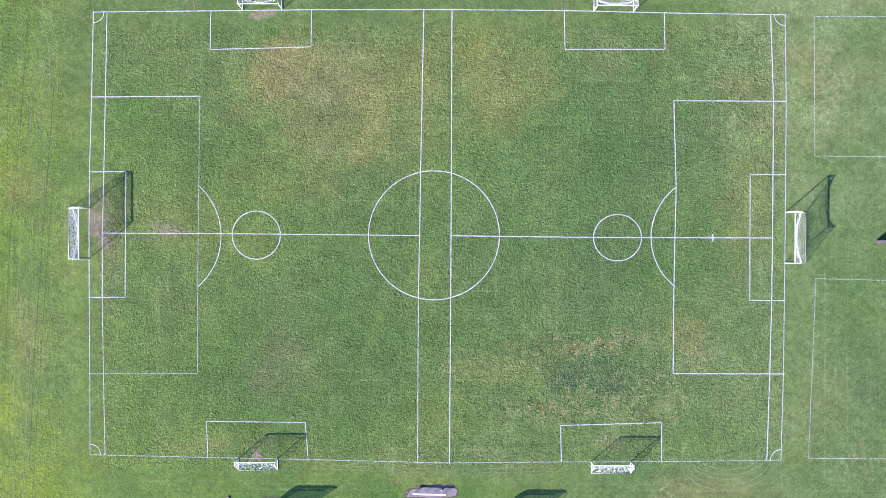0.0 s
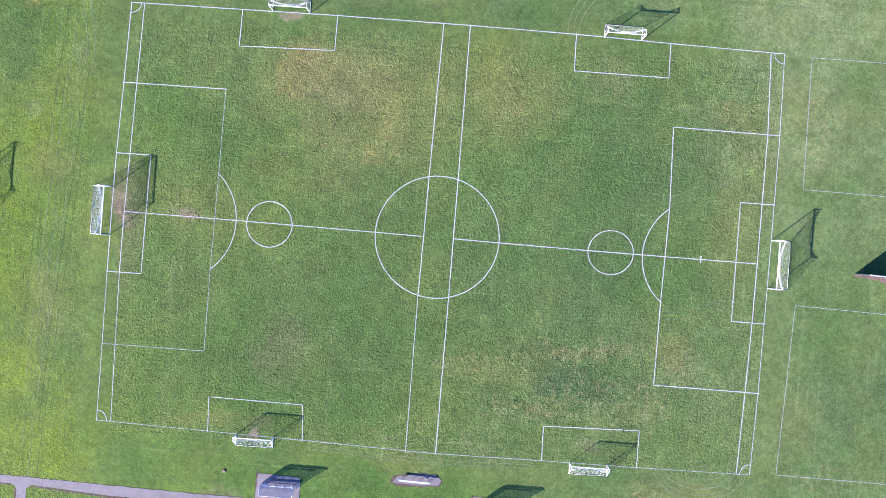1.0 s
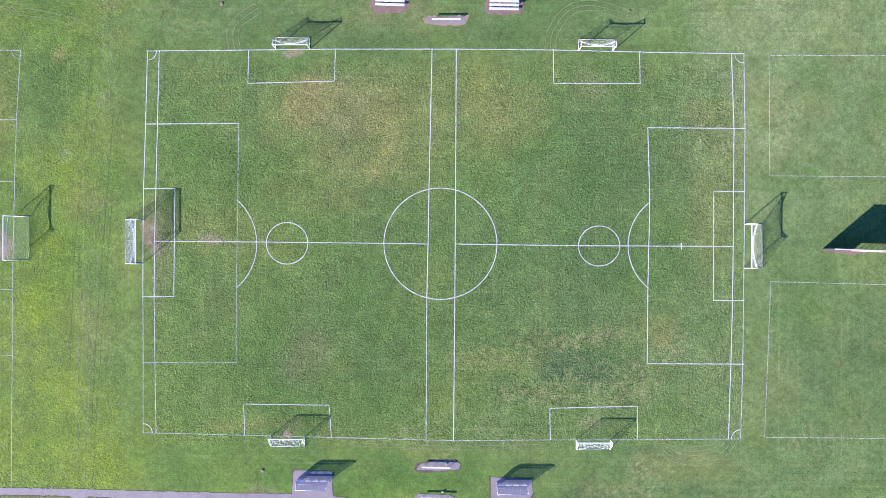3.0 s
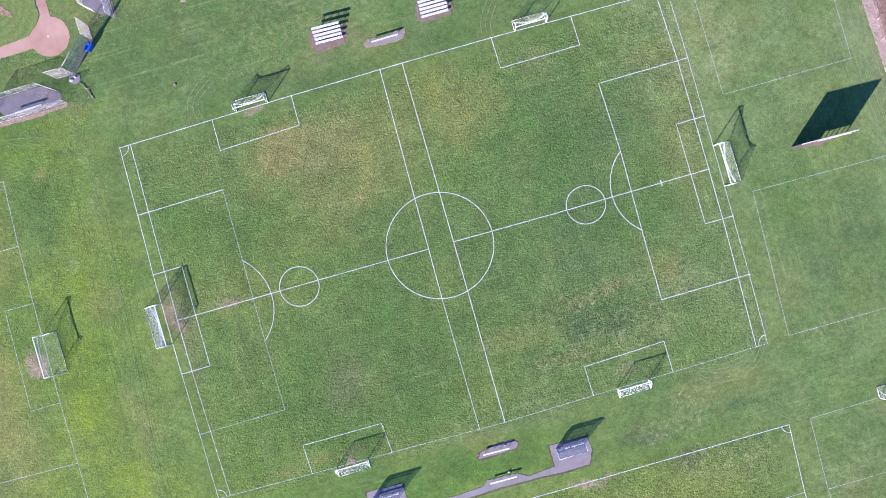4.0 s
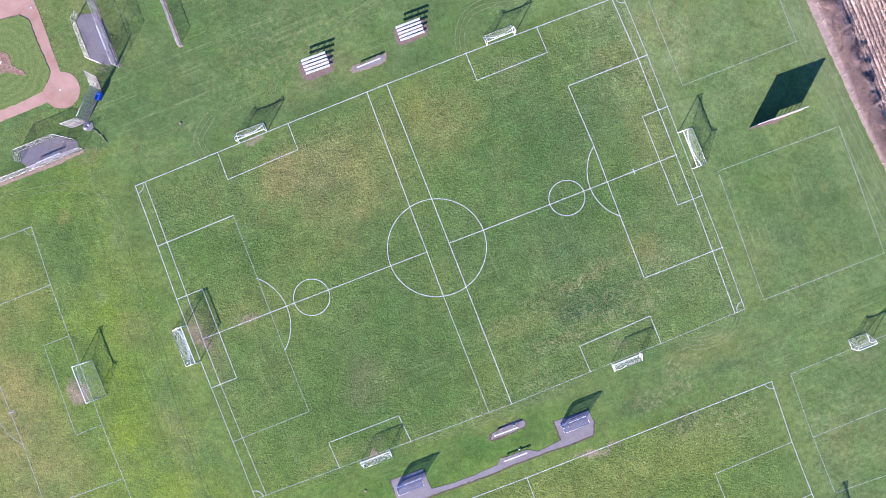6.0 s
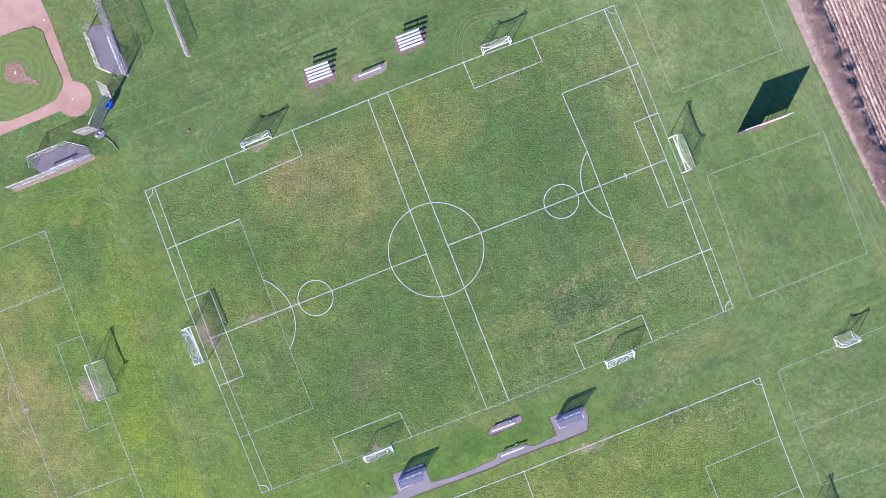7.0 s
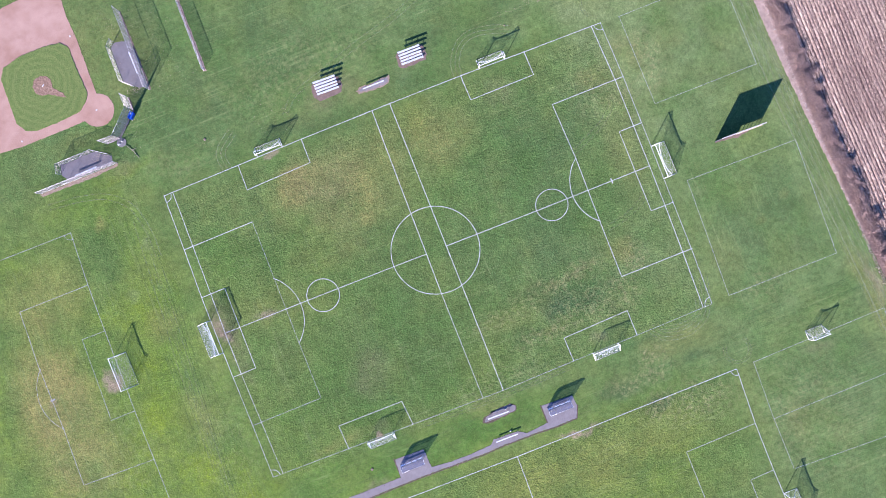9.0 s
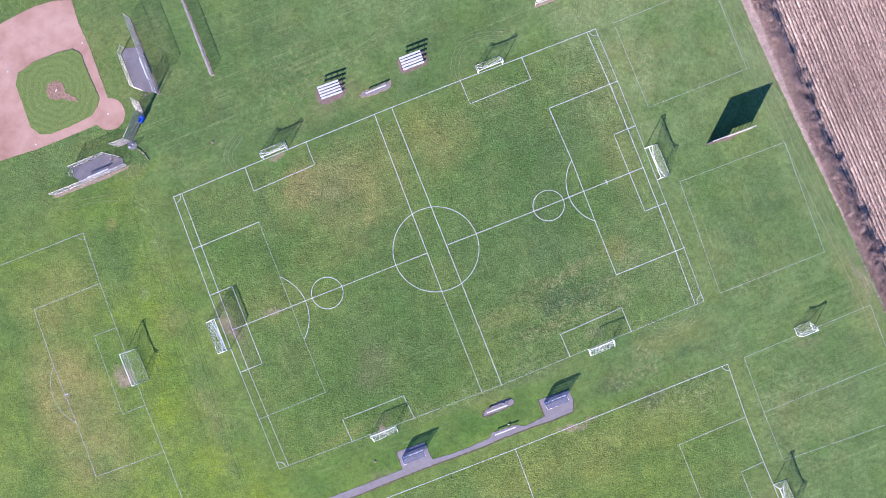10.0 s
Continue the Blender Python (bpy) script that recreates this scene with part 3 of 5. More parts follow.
line(pitch, "penalty_box", [(-51.3, 22.3), (-35.5, 22.4)], Z2)
line(pitch, "penalty_box", [(-35.5, 22.4), (-35.65, 9.2), (-35.85, -5.2), (-35.9, -18.2)], Z1, 0.13, THIN_PAINT)
line(pitch, "penalty_box", [(-35.9, -18.2), (-51.7, -18.2)], Z2, 0.15, THIN_PAINT)
line(pitch, "goal_area", [(-51.65, 11.35), (-46.3, 11.4), (-46.5, -7.0), (-51.75, -7.0)], Z3, 0.18)
line(pitch, "penalty_arc", arc(-42.25, 2.0, 9.85, 48.5, -48.5, 28), Z3, 0.18)
line(pitch, "penalty_box", [(50.2, 21.6), (33.8, 21.7), (34.15, 9.2), (33.85, -5.5), (33.75, -18.2), (50.0, -18.25)], Z3, 0.2)
line(pitch, "goal_area", [(50.15, 10.9), (44.95, 10.9), (44.95, -7.5), (50.05, -7.5)], Z3, 0.19)
line(pitch, "penalty_arc", arc(39.7, 1.75, 9.2, 128, 231, 28), Z2 + 0.008)
line(pitch, "penalty_mark", [(39.5, 1.25), (39.5, 2.1)], Z3, 0.3)
line(pitch, "side_box", [(-33.8, 34.8), (-33.95, 29.2), (-19.2, 29.6), (-19.1, 35.0)], Z3, 0.18)
line(pitch, "side_box", [(17.8, 34.9), (17.9, 29.2), (32.5, 29.2), (32.4, 34.5)], Z3, 0.19)
line(pitch, "side_box", [(-34.4, -30.5), (-34.6, -25.2), (-20.1, -25.35), (-19.7, -30.75)], Z3, 0.16)
line(pitch, "side_box", [(17.4, -31.1), (17.3, -25.8), (32.1, -25.4), (32.1, -31.1)], Z3, 0.18)
for cx, cy, a in ((-51.0, 34.7, 270), (50.0, 34.2, 180), (49.55, -30.9, 90), (-51.7, -30.1, 0)):
    line(pitch, "corner_arc", arc(cx, cy, 1.55, a, a + 90, 8), Z3, 0.16)

west = thing("west_pitch_markings", "thin white lines of a neighbouring pitch on dry grass", "field lines", kind="structure")
line(west, "goal_line", [(-72.6, 34.8), (-73.3, 23.0), (-73.6, 12.5), (-74.0, -5.8), (-74.0, -17.0), (-74.2, -44.0)], Z1, 0.16, THIN_PAINT)
line(west, "touchline", [(-72.6, 34.8), (-92.4, 35.0), (-125.0, 35.2)], Z2, 0.16, THIN_PAINT)
line(west, "penalty_box", [(-73.3, 23.0), (-89.0, 23.1), (-89.6, 11.0), (-89.6, -3.7), (-90.0, -16.5), (-74.0, -17.0)], Z3, 0.16, THIN_PAINT)
line(west, "goal_area", [(-73.6, 12.5), (-78.8, 12.6), (-79.4, -5.8), (-74.0, -5.8)], Z3, 0.14, THIN_PAINT)
line(west, "penalty_arc", arc(-82.4, 3.1, 9.9, 135.5, 224.5, 20), Z2 + 0.008, 0.14, THIN_PAINT)
line(west, "penalty_mark", [(-89.75, 2.9), (-89.05, 2.9)], Z3 + 0.004, 0.4, THIN_PAINT)
line(west, "corner_arc", arc(-72.6, 34.8, 1.5, 180, 270, 8), Z3, 0.14, THIN_PAINT)

south = thing("south_pitch_markings", "white painted lines of a second soccer pitch", "field lines", kind="structure")
line(south, "touchline", [(49.2, -45.8), (23.8, -45.7), (-1.5, -45.6), (-31.4, -45.0), (-52.6, -44.5)], Z2, 0.19)
line(south, "goal_line", [(49.2, -45.8), (48.5, -58.1), (48.4, -68.8), (48.5, -74.2), (48.5, -95.0)], Z1, 0.18)
line(south, "penalty_box", [(48.5, -58.1), (32.5, -58.3), (32.5, -95.0)], Z3, 0.13, MID_PAINT)
line(south, "goal_area", [(48.4, -68.8), (43.0, -69.0), (42.9, -87.0)], Z3, 0.13, MID_PAINT)
line(south, "halfway_line", [(-1.5, -45.6), (-1.9, -60.0), (-2.4, -95.0)], Z1, 0.18)
line(south, "goal_line", [(-52.6, -44.5), (-52.4, -95.0)], Z1, 0.17)
line(south, "corner_arc", arc(49.2, -45.8, 1.4, 180, 270, 8), Z3, 0.16)
line(south, "corner_arc", arc(-52.6, -44.5, 1.5, 270, 360, 8), Z3, 0.16)

east = thing("east_practice_markings", "faint worn lines of small practice fields", "field lines", kind="structure")
for pts in ([(54.25, 33.95), (54.4, 13.6), (77.9, 13.4), (77.9, 33.9), (54.25, 33.95)], [(54.6, -4.3), (53.6, -30.6), (78.5, -30.8), (79.5, -4.9), (54.6, -4.3)],
            [(52.6, -70.1), (52.6, -58.7), (53.1, -45.8), (83.5, -45.5), (83.0, -60.0)], [(52.6, -58.7), (82.5, -58.7)], [(53.0, -70.3), (80.0, -71.5)]):
    line(east, "practice_line", pts, Z2, 0.15, OLD_PAINT)


# ---------------------------------------------------------------- wheel tracks pressed into the turf
def flowing(pts, n=6):
    """A smooth curve through the points."""
    p = [np.array(q, float) for q in pts]
    p = [2 * p[0] - p[1]] + p + [2 * p[-1] - p[-2]]
    out = []
    for a, b, c, d in zip(p, p[1:], p[2:], p[3:]):
        for k in range(n):
            t = k / n
            out.append(tuple(0.5 * (2 * b + (c - a) * t + (2 * a - 5 * b + 4 * c - d) * t * t + (3 * b - a - 3 * c + d) * t ** 3)))
    return out + [tuple(p[-2])]


def tracks(pts, offsets=(0.0, 1.1), width=0.2, material=None):
    """Wheel marks side by side along one curve."""
    curve = np.array(flowing(pts))
    d = np.gradient(curve, axis=0)
    across = np.stack([-d[:, 1], d[:, 0]], 1) / np.maximum(1e-6, np.hypot(d[:, 0], d[:, 1]))[:, None]
    for o in offsets:
        line(wheels, "wheel_track", [tuple(q) for q in curve + o * across], 0.009, width, material or TRACK, marks=None)


wheels = thing("wheel_tracks", "pale wheel tracks pressed into mown grass", "tracks", kind="structure")
tracks([(34.0, 9.6), (38.6, 11.7), (42.7, 13.7), (46.0, 16.6)])
tracks([(34.9, -8.0), (39.4, -7.2), (43.5, -5.5), (45.6, -3.9)])
tracks([(-32.8, 42.8), (-36.4, 40.2), (-37.5, 37.7), (-37.1, 34.7)], (0.0, 1.0, 1.9))
tracks([(-74.7, 42.2), (-68.1, 41.4), (-62.0, 39.5), (-57.8, 35.3), (-56.3, 29.0), (-56.3, 23.1)], (0.0, -1.2))
tracks([(17.3, 34.5), (17.7, 37.8), (20.1, 41.2), (23.7, 42.4), (28.5, 41.4), (31.5, 40.0)], (0.0, 0.9, -0.9))
tracks([(34.5, -31.3), (37.0, -34.2), (42.0, -35.4), (46.9, -33.8), (49.4, -30.2), (50.8, -25.0)], (0.0, 0.8, 1.7))
tracks([(36.5, -31.3), (39.0, -32.6), (43.0, -33.0), (46.3, -31.6), (47.4, -28.6)], (0.0, 0.8))
tracks(arc(50.9, 38.8, 3.7, -20, 250, 14), (0.0, 0.5), 0.15)
tracks(arc(50.9, -42.0, 3.0, 150, 400, 14), (0.0, 0.6), 0.16)
tracks([(-9.5, 45.9), (-1.1, 48.7), (9.9, 51.6), (20.0, 55.5)], (0.0, 1.3), 0.16)
tracks([(-20.1, 40.8), (-16.7, 44.0), (-11.7, 45.6), (-9.0, 46.2)], (0.0, 1.0), 0.16)
tracks([(-18.0, -31.6), (0.0, -32.2), (16.0, -31.9)], (0.0, -0.6, 0.9), 0.14)
for k in range(9):  # along the field edge
    x0 = 77.4 + 0.55 * k + 0.2 * math.sin(2.3 * k)
    tracks([(x0 + 0.2, 62.0), (x0 + 0.1 * math.sin(k), 28.0), (x0 + 0.5, 9.0), (x0 + 1.6, -12.0), (x0 + 2.9, -32.0), (x0 + 3.8, -50.0)], (0.0,), 0.15 + 0.05 * (k % 3), TRACK)
for k in range(7):  # between the two pitches
    x0 = -63.6 + 0.9 * (k % 4) + 0.3 * k
    tracks([(x0 + 3.2, 36.0 - 4 * k), (x0 + 1.8, 18.0 - 4 * k), (x0 + 0.2, 0.0 - 5 * k), (x0 - 0.6, -20.0 - 4 * k)], (0.0,), 0.10 + 0.05 * (k % 2), TRACK if k % 3 else DARK_TRACK)


# ---------------------------------------------------------------- paths, pads, dirt
slab("asphalt_path", [(-130, -38.8), (-69.3, -39.6), (-62.6, -39.7), (-50.2, -40.0), (-36.0, -40.3), (-26.4, -40.4), (-26.1, -36.4), (-19.6, -36.6), (-19.4, -40.8), (-15.3, -41.3), (-11.5, -41.4),
                      (-5.9, -41.2), (-4.9, -40.3), (0.5, -40.6), (2.2, -41.7), (7.3, -41.3), (7.4, -37.5), (14.2, -37.8), (14.5, -40.2), (13.4, -42.6), (9.1, -42.7), (4.3, -42.4),
                      (-3.1, -42.2), (-8.2, -42.4), (-15.5, -42.1), (-22.8, -41.9), (-28.0, -41.9), (-35.8, -41.9), (-50.0, -41.6), (-61.0, -40.9), (-61.8, -41.4), (-61.8, -49.2), (-62.4, -95.0),
                      (-63.8, -95.0), (-63.3, -49.3), (-63.3, -41.5), (-64.2, -40.9), (-69.1, -40.75), (-130, -40.2)], 0.03, ASPHALT, "grey asphalt footpath with pads under shelters", "path", jitter=0.06)
for pts in ([(-130, -40.4), (-69.1, -40.95), (-64.5, -41.0)], [(-61.0, -41.1), (-50.0, -41.8), (-35.8, -42.1), (-28.0, -42.1), (-22.8, -42.1), (-15.5, -42.3), (-8.2, -42.6), (-3.1, -42.4), (4.3, -42.6), (9.1, -42.9), (13.4, -42.8), (14.6, -40.3)],
            [(-63.5, -41.8), (-63.5, -49.3), (-64.0, -95.0)], [(-26.3, -40.2), (-26.3, -36.3)], [(7.2, -41.2), (7.2, -37.4)]):
    o = line(None, "eroded_edge", pts, 0.014, 0.36, EDGE, "dark eroded earth along the path edge")
    tagged(o, category="earth", kind="structure")
slab("pad_rim", [(-5.8, -36.2), (-5.2, -35.1), (-2.2, -34.6), (1.2, -34.45), (2.35, -35.2), (1.95, -36.35), (-1.0, -36.6), (-4.4, -36.75)], 0.018, EDGE, "bare reddish earth round a bench pad", "earth", jitter=0.16, seed=34)
slab("bench_pad", [(-5.3, -36.2), (-4.6, -35.3), (-2.0, -34.7), (1.2, -34.6), (2.2, -35.3), (1.8, -36.2), (-1.0, -36.4), (-4.2, -36.3)], 0.025, ASPHALT, "small asphalt pad under a bench", "pad", seed=4)
slab("pad_rim", [(-4.4, 40.1), (-3.9, 39.2), (-1.2, 39.1), (1.5, 39.05), (3.1, 39.5), (3.5, 40.7), (2.0, 40.7), (0.5, 40.55), (-3.2, 40.6)], 0.014, MULCH, "bare earth round a bench pad", "earth", jitter=0.2, seed=35)
slab("bench_pad", [(-3.9, 40.0), (-3.4, 39.5), (1.5, 39.25), (2.9, 39.7), (3.1, 40.5), (0.5, 40.4), (-3.0, 40.4)], 0.022, ASPHALT, "small cracked asphalt pad under a bench", "pad", seed=5, jitter=0.14)
slab("bleacher_pad", [(-13.0, 44.6), (-13.2, 42.3), (-12.3, 41.0), (-7.2, 41.2), (-6.6, 42.5), (-6.7, 44.6), (-8.0, 45.2), (-12.2, 45.3)], 0.02, PAD_DIRT, "worn earth patch under bleachers", "pad", seed=6, jitter=0.12)
slab("bleacher_pad", [(6.4, 44.0), (6.3, 41.6), (7.2, 40.8), (12.2, 41.0), (12.8, 42.0), (12.7, 44.2), (11.0, 44.6), (7.0, 44.5)], 0.02, PAD_DIRT, "worn earth patch under bleachers", "pad", seed=7, jitter=0.12)
clay = [(-56.3, 60.6), (-56.2, 64.7), (-55.9, 73.2), (-56.2, 78.3), (-55.7, 84.0), (-59.6, 85.3), (-64, 85.7), (-68.2, 85.4), (-72.5, 84.9), (-80, 82.5), (-86, 77), (-88.5, 68), (-88.5, 57.0), (-75, 55.9), (-66, 55.9), (-60.7, 56.0)]
clay += [(-57.4 + 3.6 * math.cos(a), 57.2 + 3.6 * math.sin(a)) for a in (radians(200 + 230 * k / 16) for k in range(17))]
slab("infield_dirt", clay, 0.02, DIRT, "pinkish clay infield of a baseball diamond", "infield", jitter=0.05, step=0.35)
slab("infield_grass", [(-59.6, 73.7), (-58.2, 72.1), (-58.3, 69.4), (-58.1, 61.2), (-59.0, 59.9), (-61.0, 58.3), (-66.0, 57.9), (-71.1, 57.9), (-73.4, 58.8), (-74.6, 61.0), (-74.4, 66.0), (-74.2, 71.1), (-72.8, 73.2),
                       (-68.6, 74.2), (-63.5, 74.2)], 0.07, INFIELD_GRASS, "square of mown grass inside the clay infield", "grass", jitter=0.07)
slab("pitcher_mound", disc(-66.4, 66.5, 2.1, 22) [:18] + [(-63.4, 62.6), (-62.6, 62.2), (-62.9, 63.3)] + disc(-66.4, 66.5, 2.1, 22)[20:], 0.095, MOUND_DIRT, "worn clay pitching mound in infield grass", "mound", jitter=0.1, kind="")
for x, y in ((-57.6, 57.3), (-57.0, 74.2), (-74.8, 74.4), (-75.0, 57.0)):
    b = box(bmesh.new(), (0, 0, 0.012), (0.36, 0.36, 0.03), None, 0.012)
    ob = part("base_plate", b, CAP)
    ob.matrix_basis = pose(x, y, 0.02, 0, 0, 45)
    tagged(ob, "white rubber base on the clay infield", "base", "bases of the diamond")
b = box(bmesh.new(), (0, 0, 0.04), (0.62, 0.16, 0.06), None, 0.01)
ob = part("pitching_plate", b, WHITE)
ob.matrix_basis = pose(-66.3, 66.4, 0.09, 0, 0, 45)
tagged(ob, "white rubber plate on the pitching mound", "plate")


# ---------------------------------------------------------------- goals
def goal(name, label, width, height, top, deep, r, cells, group, cord_r=0.0058, sag=0.55, rope=0.05, cords=None, fold=0.0):
    """Opens towards -y; posts stand on y = 0, the ground bar lies at y = deep."""
    g = thing(name, label, "goal", group=group)
    h = width / 2
    for s in (-1, 1):
        part("post", bar((s * h, 0, 0), (s * h, 0, height), r, 10), WHITE, g)
        part("top_stay", bar((s * h, 0, height - 0.02), (s * h, top, height - 0.02), r * 0.6), WHITE, g)
        part("back_stay", tube(bmesh.new(), [(s * h, top, height - 0.02), (s * h, top + 0.25 * (deep - top), height * 0.66), (s * h, deep, 0.05)], r * 0.55), WHITE, g)
        part("ground_bar", bar((s * h, 0, 0.05), (s * h, deep, 0.05), r * 0.6), WHITE, g)
    part("crossbar", box(bmesh.new(), (0, 0, height), (width + 2 * r, 2.1 * r, 1.1 * r), None, 0.25 * r), WHITE, g)
    part("rear_bar", bar((-h, deep, 0.04), (h, deep, 0.04), r * 0.4), STEEL, g)

    def edge(u):  # upper rear edge of the net, slack between the stays
        s = 1 - (2 * u - 1) ** 2
        return Vector(((u - 0.5) * width, top - 0.62 * top * s, height - 0.05 - sag * s))

    def back(u, v):
        a, b = edge(u), Vector(((u - 0.5) * width, deep, 0.06))
        p = a.lerp(b, v)
        p.y -= 0.22 * math.sin(math.pi * v) * (deep - top)
        return p

    def roof(u, v):
        return Vector(((u - 0.5) * width, 0, height)).lerp(edge(u), v)

    verts, faces = [], []
    netting(verts, faces, back, int(width / cells), int(height * 1.3 / cells), cord_r, 10, 5)
    netting(verts, faces, roof, int(width / cells), max(3, int(top / cells)), cord_r, 10, 1)
    for s in (-1, 1):
        def side(u, v, s=s):
            y = u * (top + (deep - top) * (0.55 * v + 0.45 * v * v))
            return Vector((s * h, y, height * (1 - v) + 0.03))
        netting(verts, faces, side, int(deep / 0.07), int(height / 0.07), 0.0018, 2, 5)
    raw("net", verts, faces, cords or NET, g, "slack cord net")
    if fold:  # net gathered in loose folds along its slack upper edge
        verts, faces = [], []

        def band(u, v):  # hangs from the edge in upright pleats
            p = edge(u)
            return p + Vector((0, 0.05 * math.sin(60 * u + 4 * v), -fold * v))
        netting(verts, faces, band, int(width / 0.04), max(4, int(fold / 0.05)), 0.0028, 40, 4)
        raw("net_fold", verts, faces, NET, g, "loose white folds of gathered net")
    part("net_rope", tube(bmesh.new(), [edge(k / 16) for k in range(17)], rope, 6), WHITE, g, "white rope along the net edge")
    return g


big = goal("soccer_goal", "full-size white soccer goal with slack white net", 7.4, 2.46, 1.0, 3.0, 0.065, 0.05, "full-size goals", 0.0016, 0.25, 0.02, GREY_NET, 0.45)
big.matrix_basis = pose(50.12, 1.7, 0, 0, 0, -90)
packed = goal("soccer_goal", "full-size white soccer goal with dense bunched white net", 7.4, 2.46, 1.0, 3.0, 0.068, 0.05, "full-size goals", 0.0027, 0.3, 0.02, None, 0.5)
packed.matrix_basis = pose(-51.75, 2.35, 0, 0, 0, 90)
white = goal("soccer_goal", "full-size white soccer goal with taut white net", 7.4, 2.42, 0.8, 2.65, 0.065, 0.05, "full-size goals", 0.0016, 0.2, 0.018, GREY_NET)
white.matrix_basis = pose(-73.75, 2.9, 0, 0, 0, -90)
copy_thing(big, pose(48.55, -78.0, 0, 0, 0, -90))
youth = goal("youth_goal", "smaller white soccer goal with thick frame and net", 5.75, 1.66, 0.5, 1.7, 0.064, 0.05, "youth goals", 0.0017, 0.05, 0.014)
youth.matrix_basis = pose(-27.05, -30.65, 0, 0, 0, 180)
copy_thing(youth, pose(24.65, -31.1, 0, 0, 0, 180))
tall = goal("youth_goal", "white soccer goal with thick frame and low slack net", 5.75, 2.1, 0.85, 1.9, 0.066, 0.05, "youth goals", 0.0012, 0.2, 0.02, GREY_NET, 0.45)
tall.matrix_basis = pose(-26.3, 35.05, 0, 0, 0, 0)
copy_thing(tall, pose(25.0, 34.75, 0, 0, 0, 0))
mini = goal("small_goal", "small white practice goal with white net", 3.7, 2.0, 0.7, 1.9, 0.06, 0.05, "practice goals", 0.0020, 0.05, 0.018, GREY_NET, 0.12)
mini.matrix_basis = pose(67.75, -45.7, 0, 0, 0, 0)


# ---------------------------------------------------------------- benches and bleachers
def bench(name, label, length, group):
    g = thing(name, label, "bench", group=group)
    seat = part("seat", box(bmesh.new(), (0, 0, 0.45), (length, 0.27, 0.045), None, 0.012), ALU, g)
    for s in (-1, 1):
        part("end_cap", box(bmesh.new(), (s * (length / 2 + 0.012), 0, 0.45), (0.02, 0.276, 0.05), None, 0.006), DULL, seat, "dark plastic end cap")
    for k in range(4):
        x = (k / 3 - 0.5) * (length - 0.7)
        b = bmesh.new()
        for s in (-1, 1):
            tube(b, ((x, s * 0.19, 0), (x, s * 0.08, 0.43)), 0.03, 6)
        box(b, (x, 0, 0.41), (0.06, 0.28, 0.04))
        part("leg_frame", b, STEEL, g)
    return g


b = bench("team_bench", "long backless aluminium bench on a small pad", 4.9, "team benches")
b.matrix_basis = pose(-1.95, -35.75, 0.02, 0, 0, -1.5)
copy_thing(b, pose(-2.1, -40.95, 0.02, 0, 0, -1.0))
copy_thing(b, pose(-0.3, 39.95, 0.02, 0, 0, 0))


def bleachers():
    g = thing("bleachers", "five-row aluminium bleachers standing on worn earth", "bleachers", group="bleachers")
    for k in range(5):
        y, z = -1.22 + 0.585 * k, 0.25 + 0.185 * k
        plank = part("seat_plank", box(bmesh.new(), (0, y, z), (4.95, 0.42, 0.045), None, 0.01), ALU, g)
        for s in (-1, 1):
            part("end_cap", box(bmesh.new(), (s * 2.487, y, z), (0.02, 0.426, 0.05), None, 0.006), DULL, plank, "dark plastic end cap")
    for x in (-2.0, -0.65, 0.65, 2.0):
        b = bmesh.new()
        tube(b, ((x, -1.4, 0.05), (x, 1.5, 0.05)), 0.03, 6)
        tube(b, ((x, -1.3, 0.16), (x, 1.25, 0.94)), 0.03, 6)
        for k in range(5):
            tube(b, ((x, -1.22 + 0.585 * k, 0.0), (x, -1.22 + 0.585 * k, 0.23 + 0.185 * k)), 0.025, 6)
        part("support_frame", b, DULL, g)
    for s in (-1, 1):
        part("cross_brace", bar((s * 2.0, 1.12, 0.1), (s * 0.65, 1.12, 0.8), 0.02, 6), DULL, g)
    return g


bl = bleachers()
bl.matrix_basis = pose(-9.8, 43.7, 0.015, 0, 0, -2)
copy_thing(bl, pose(9.45, 42.95, 0.015, 0, 0, -1))


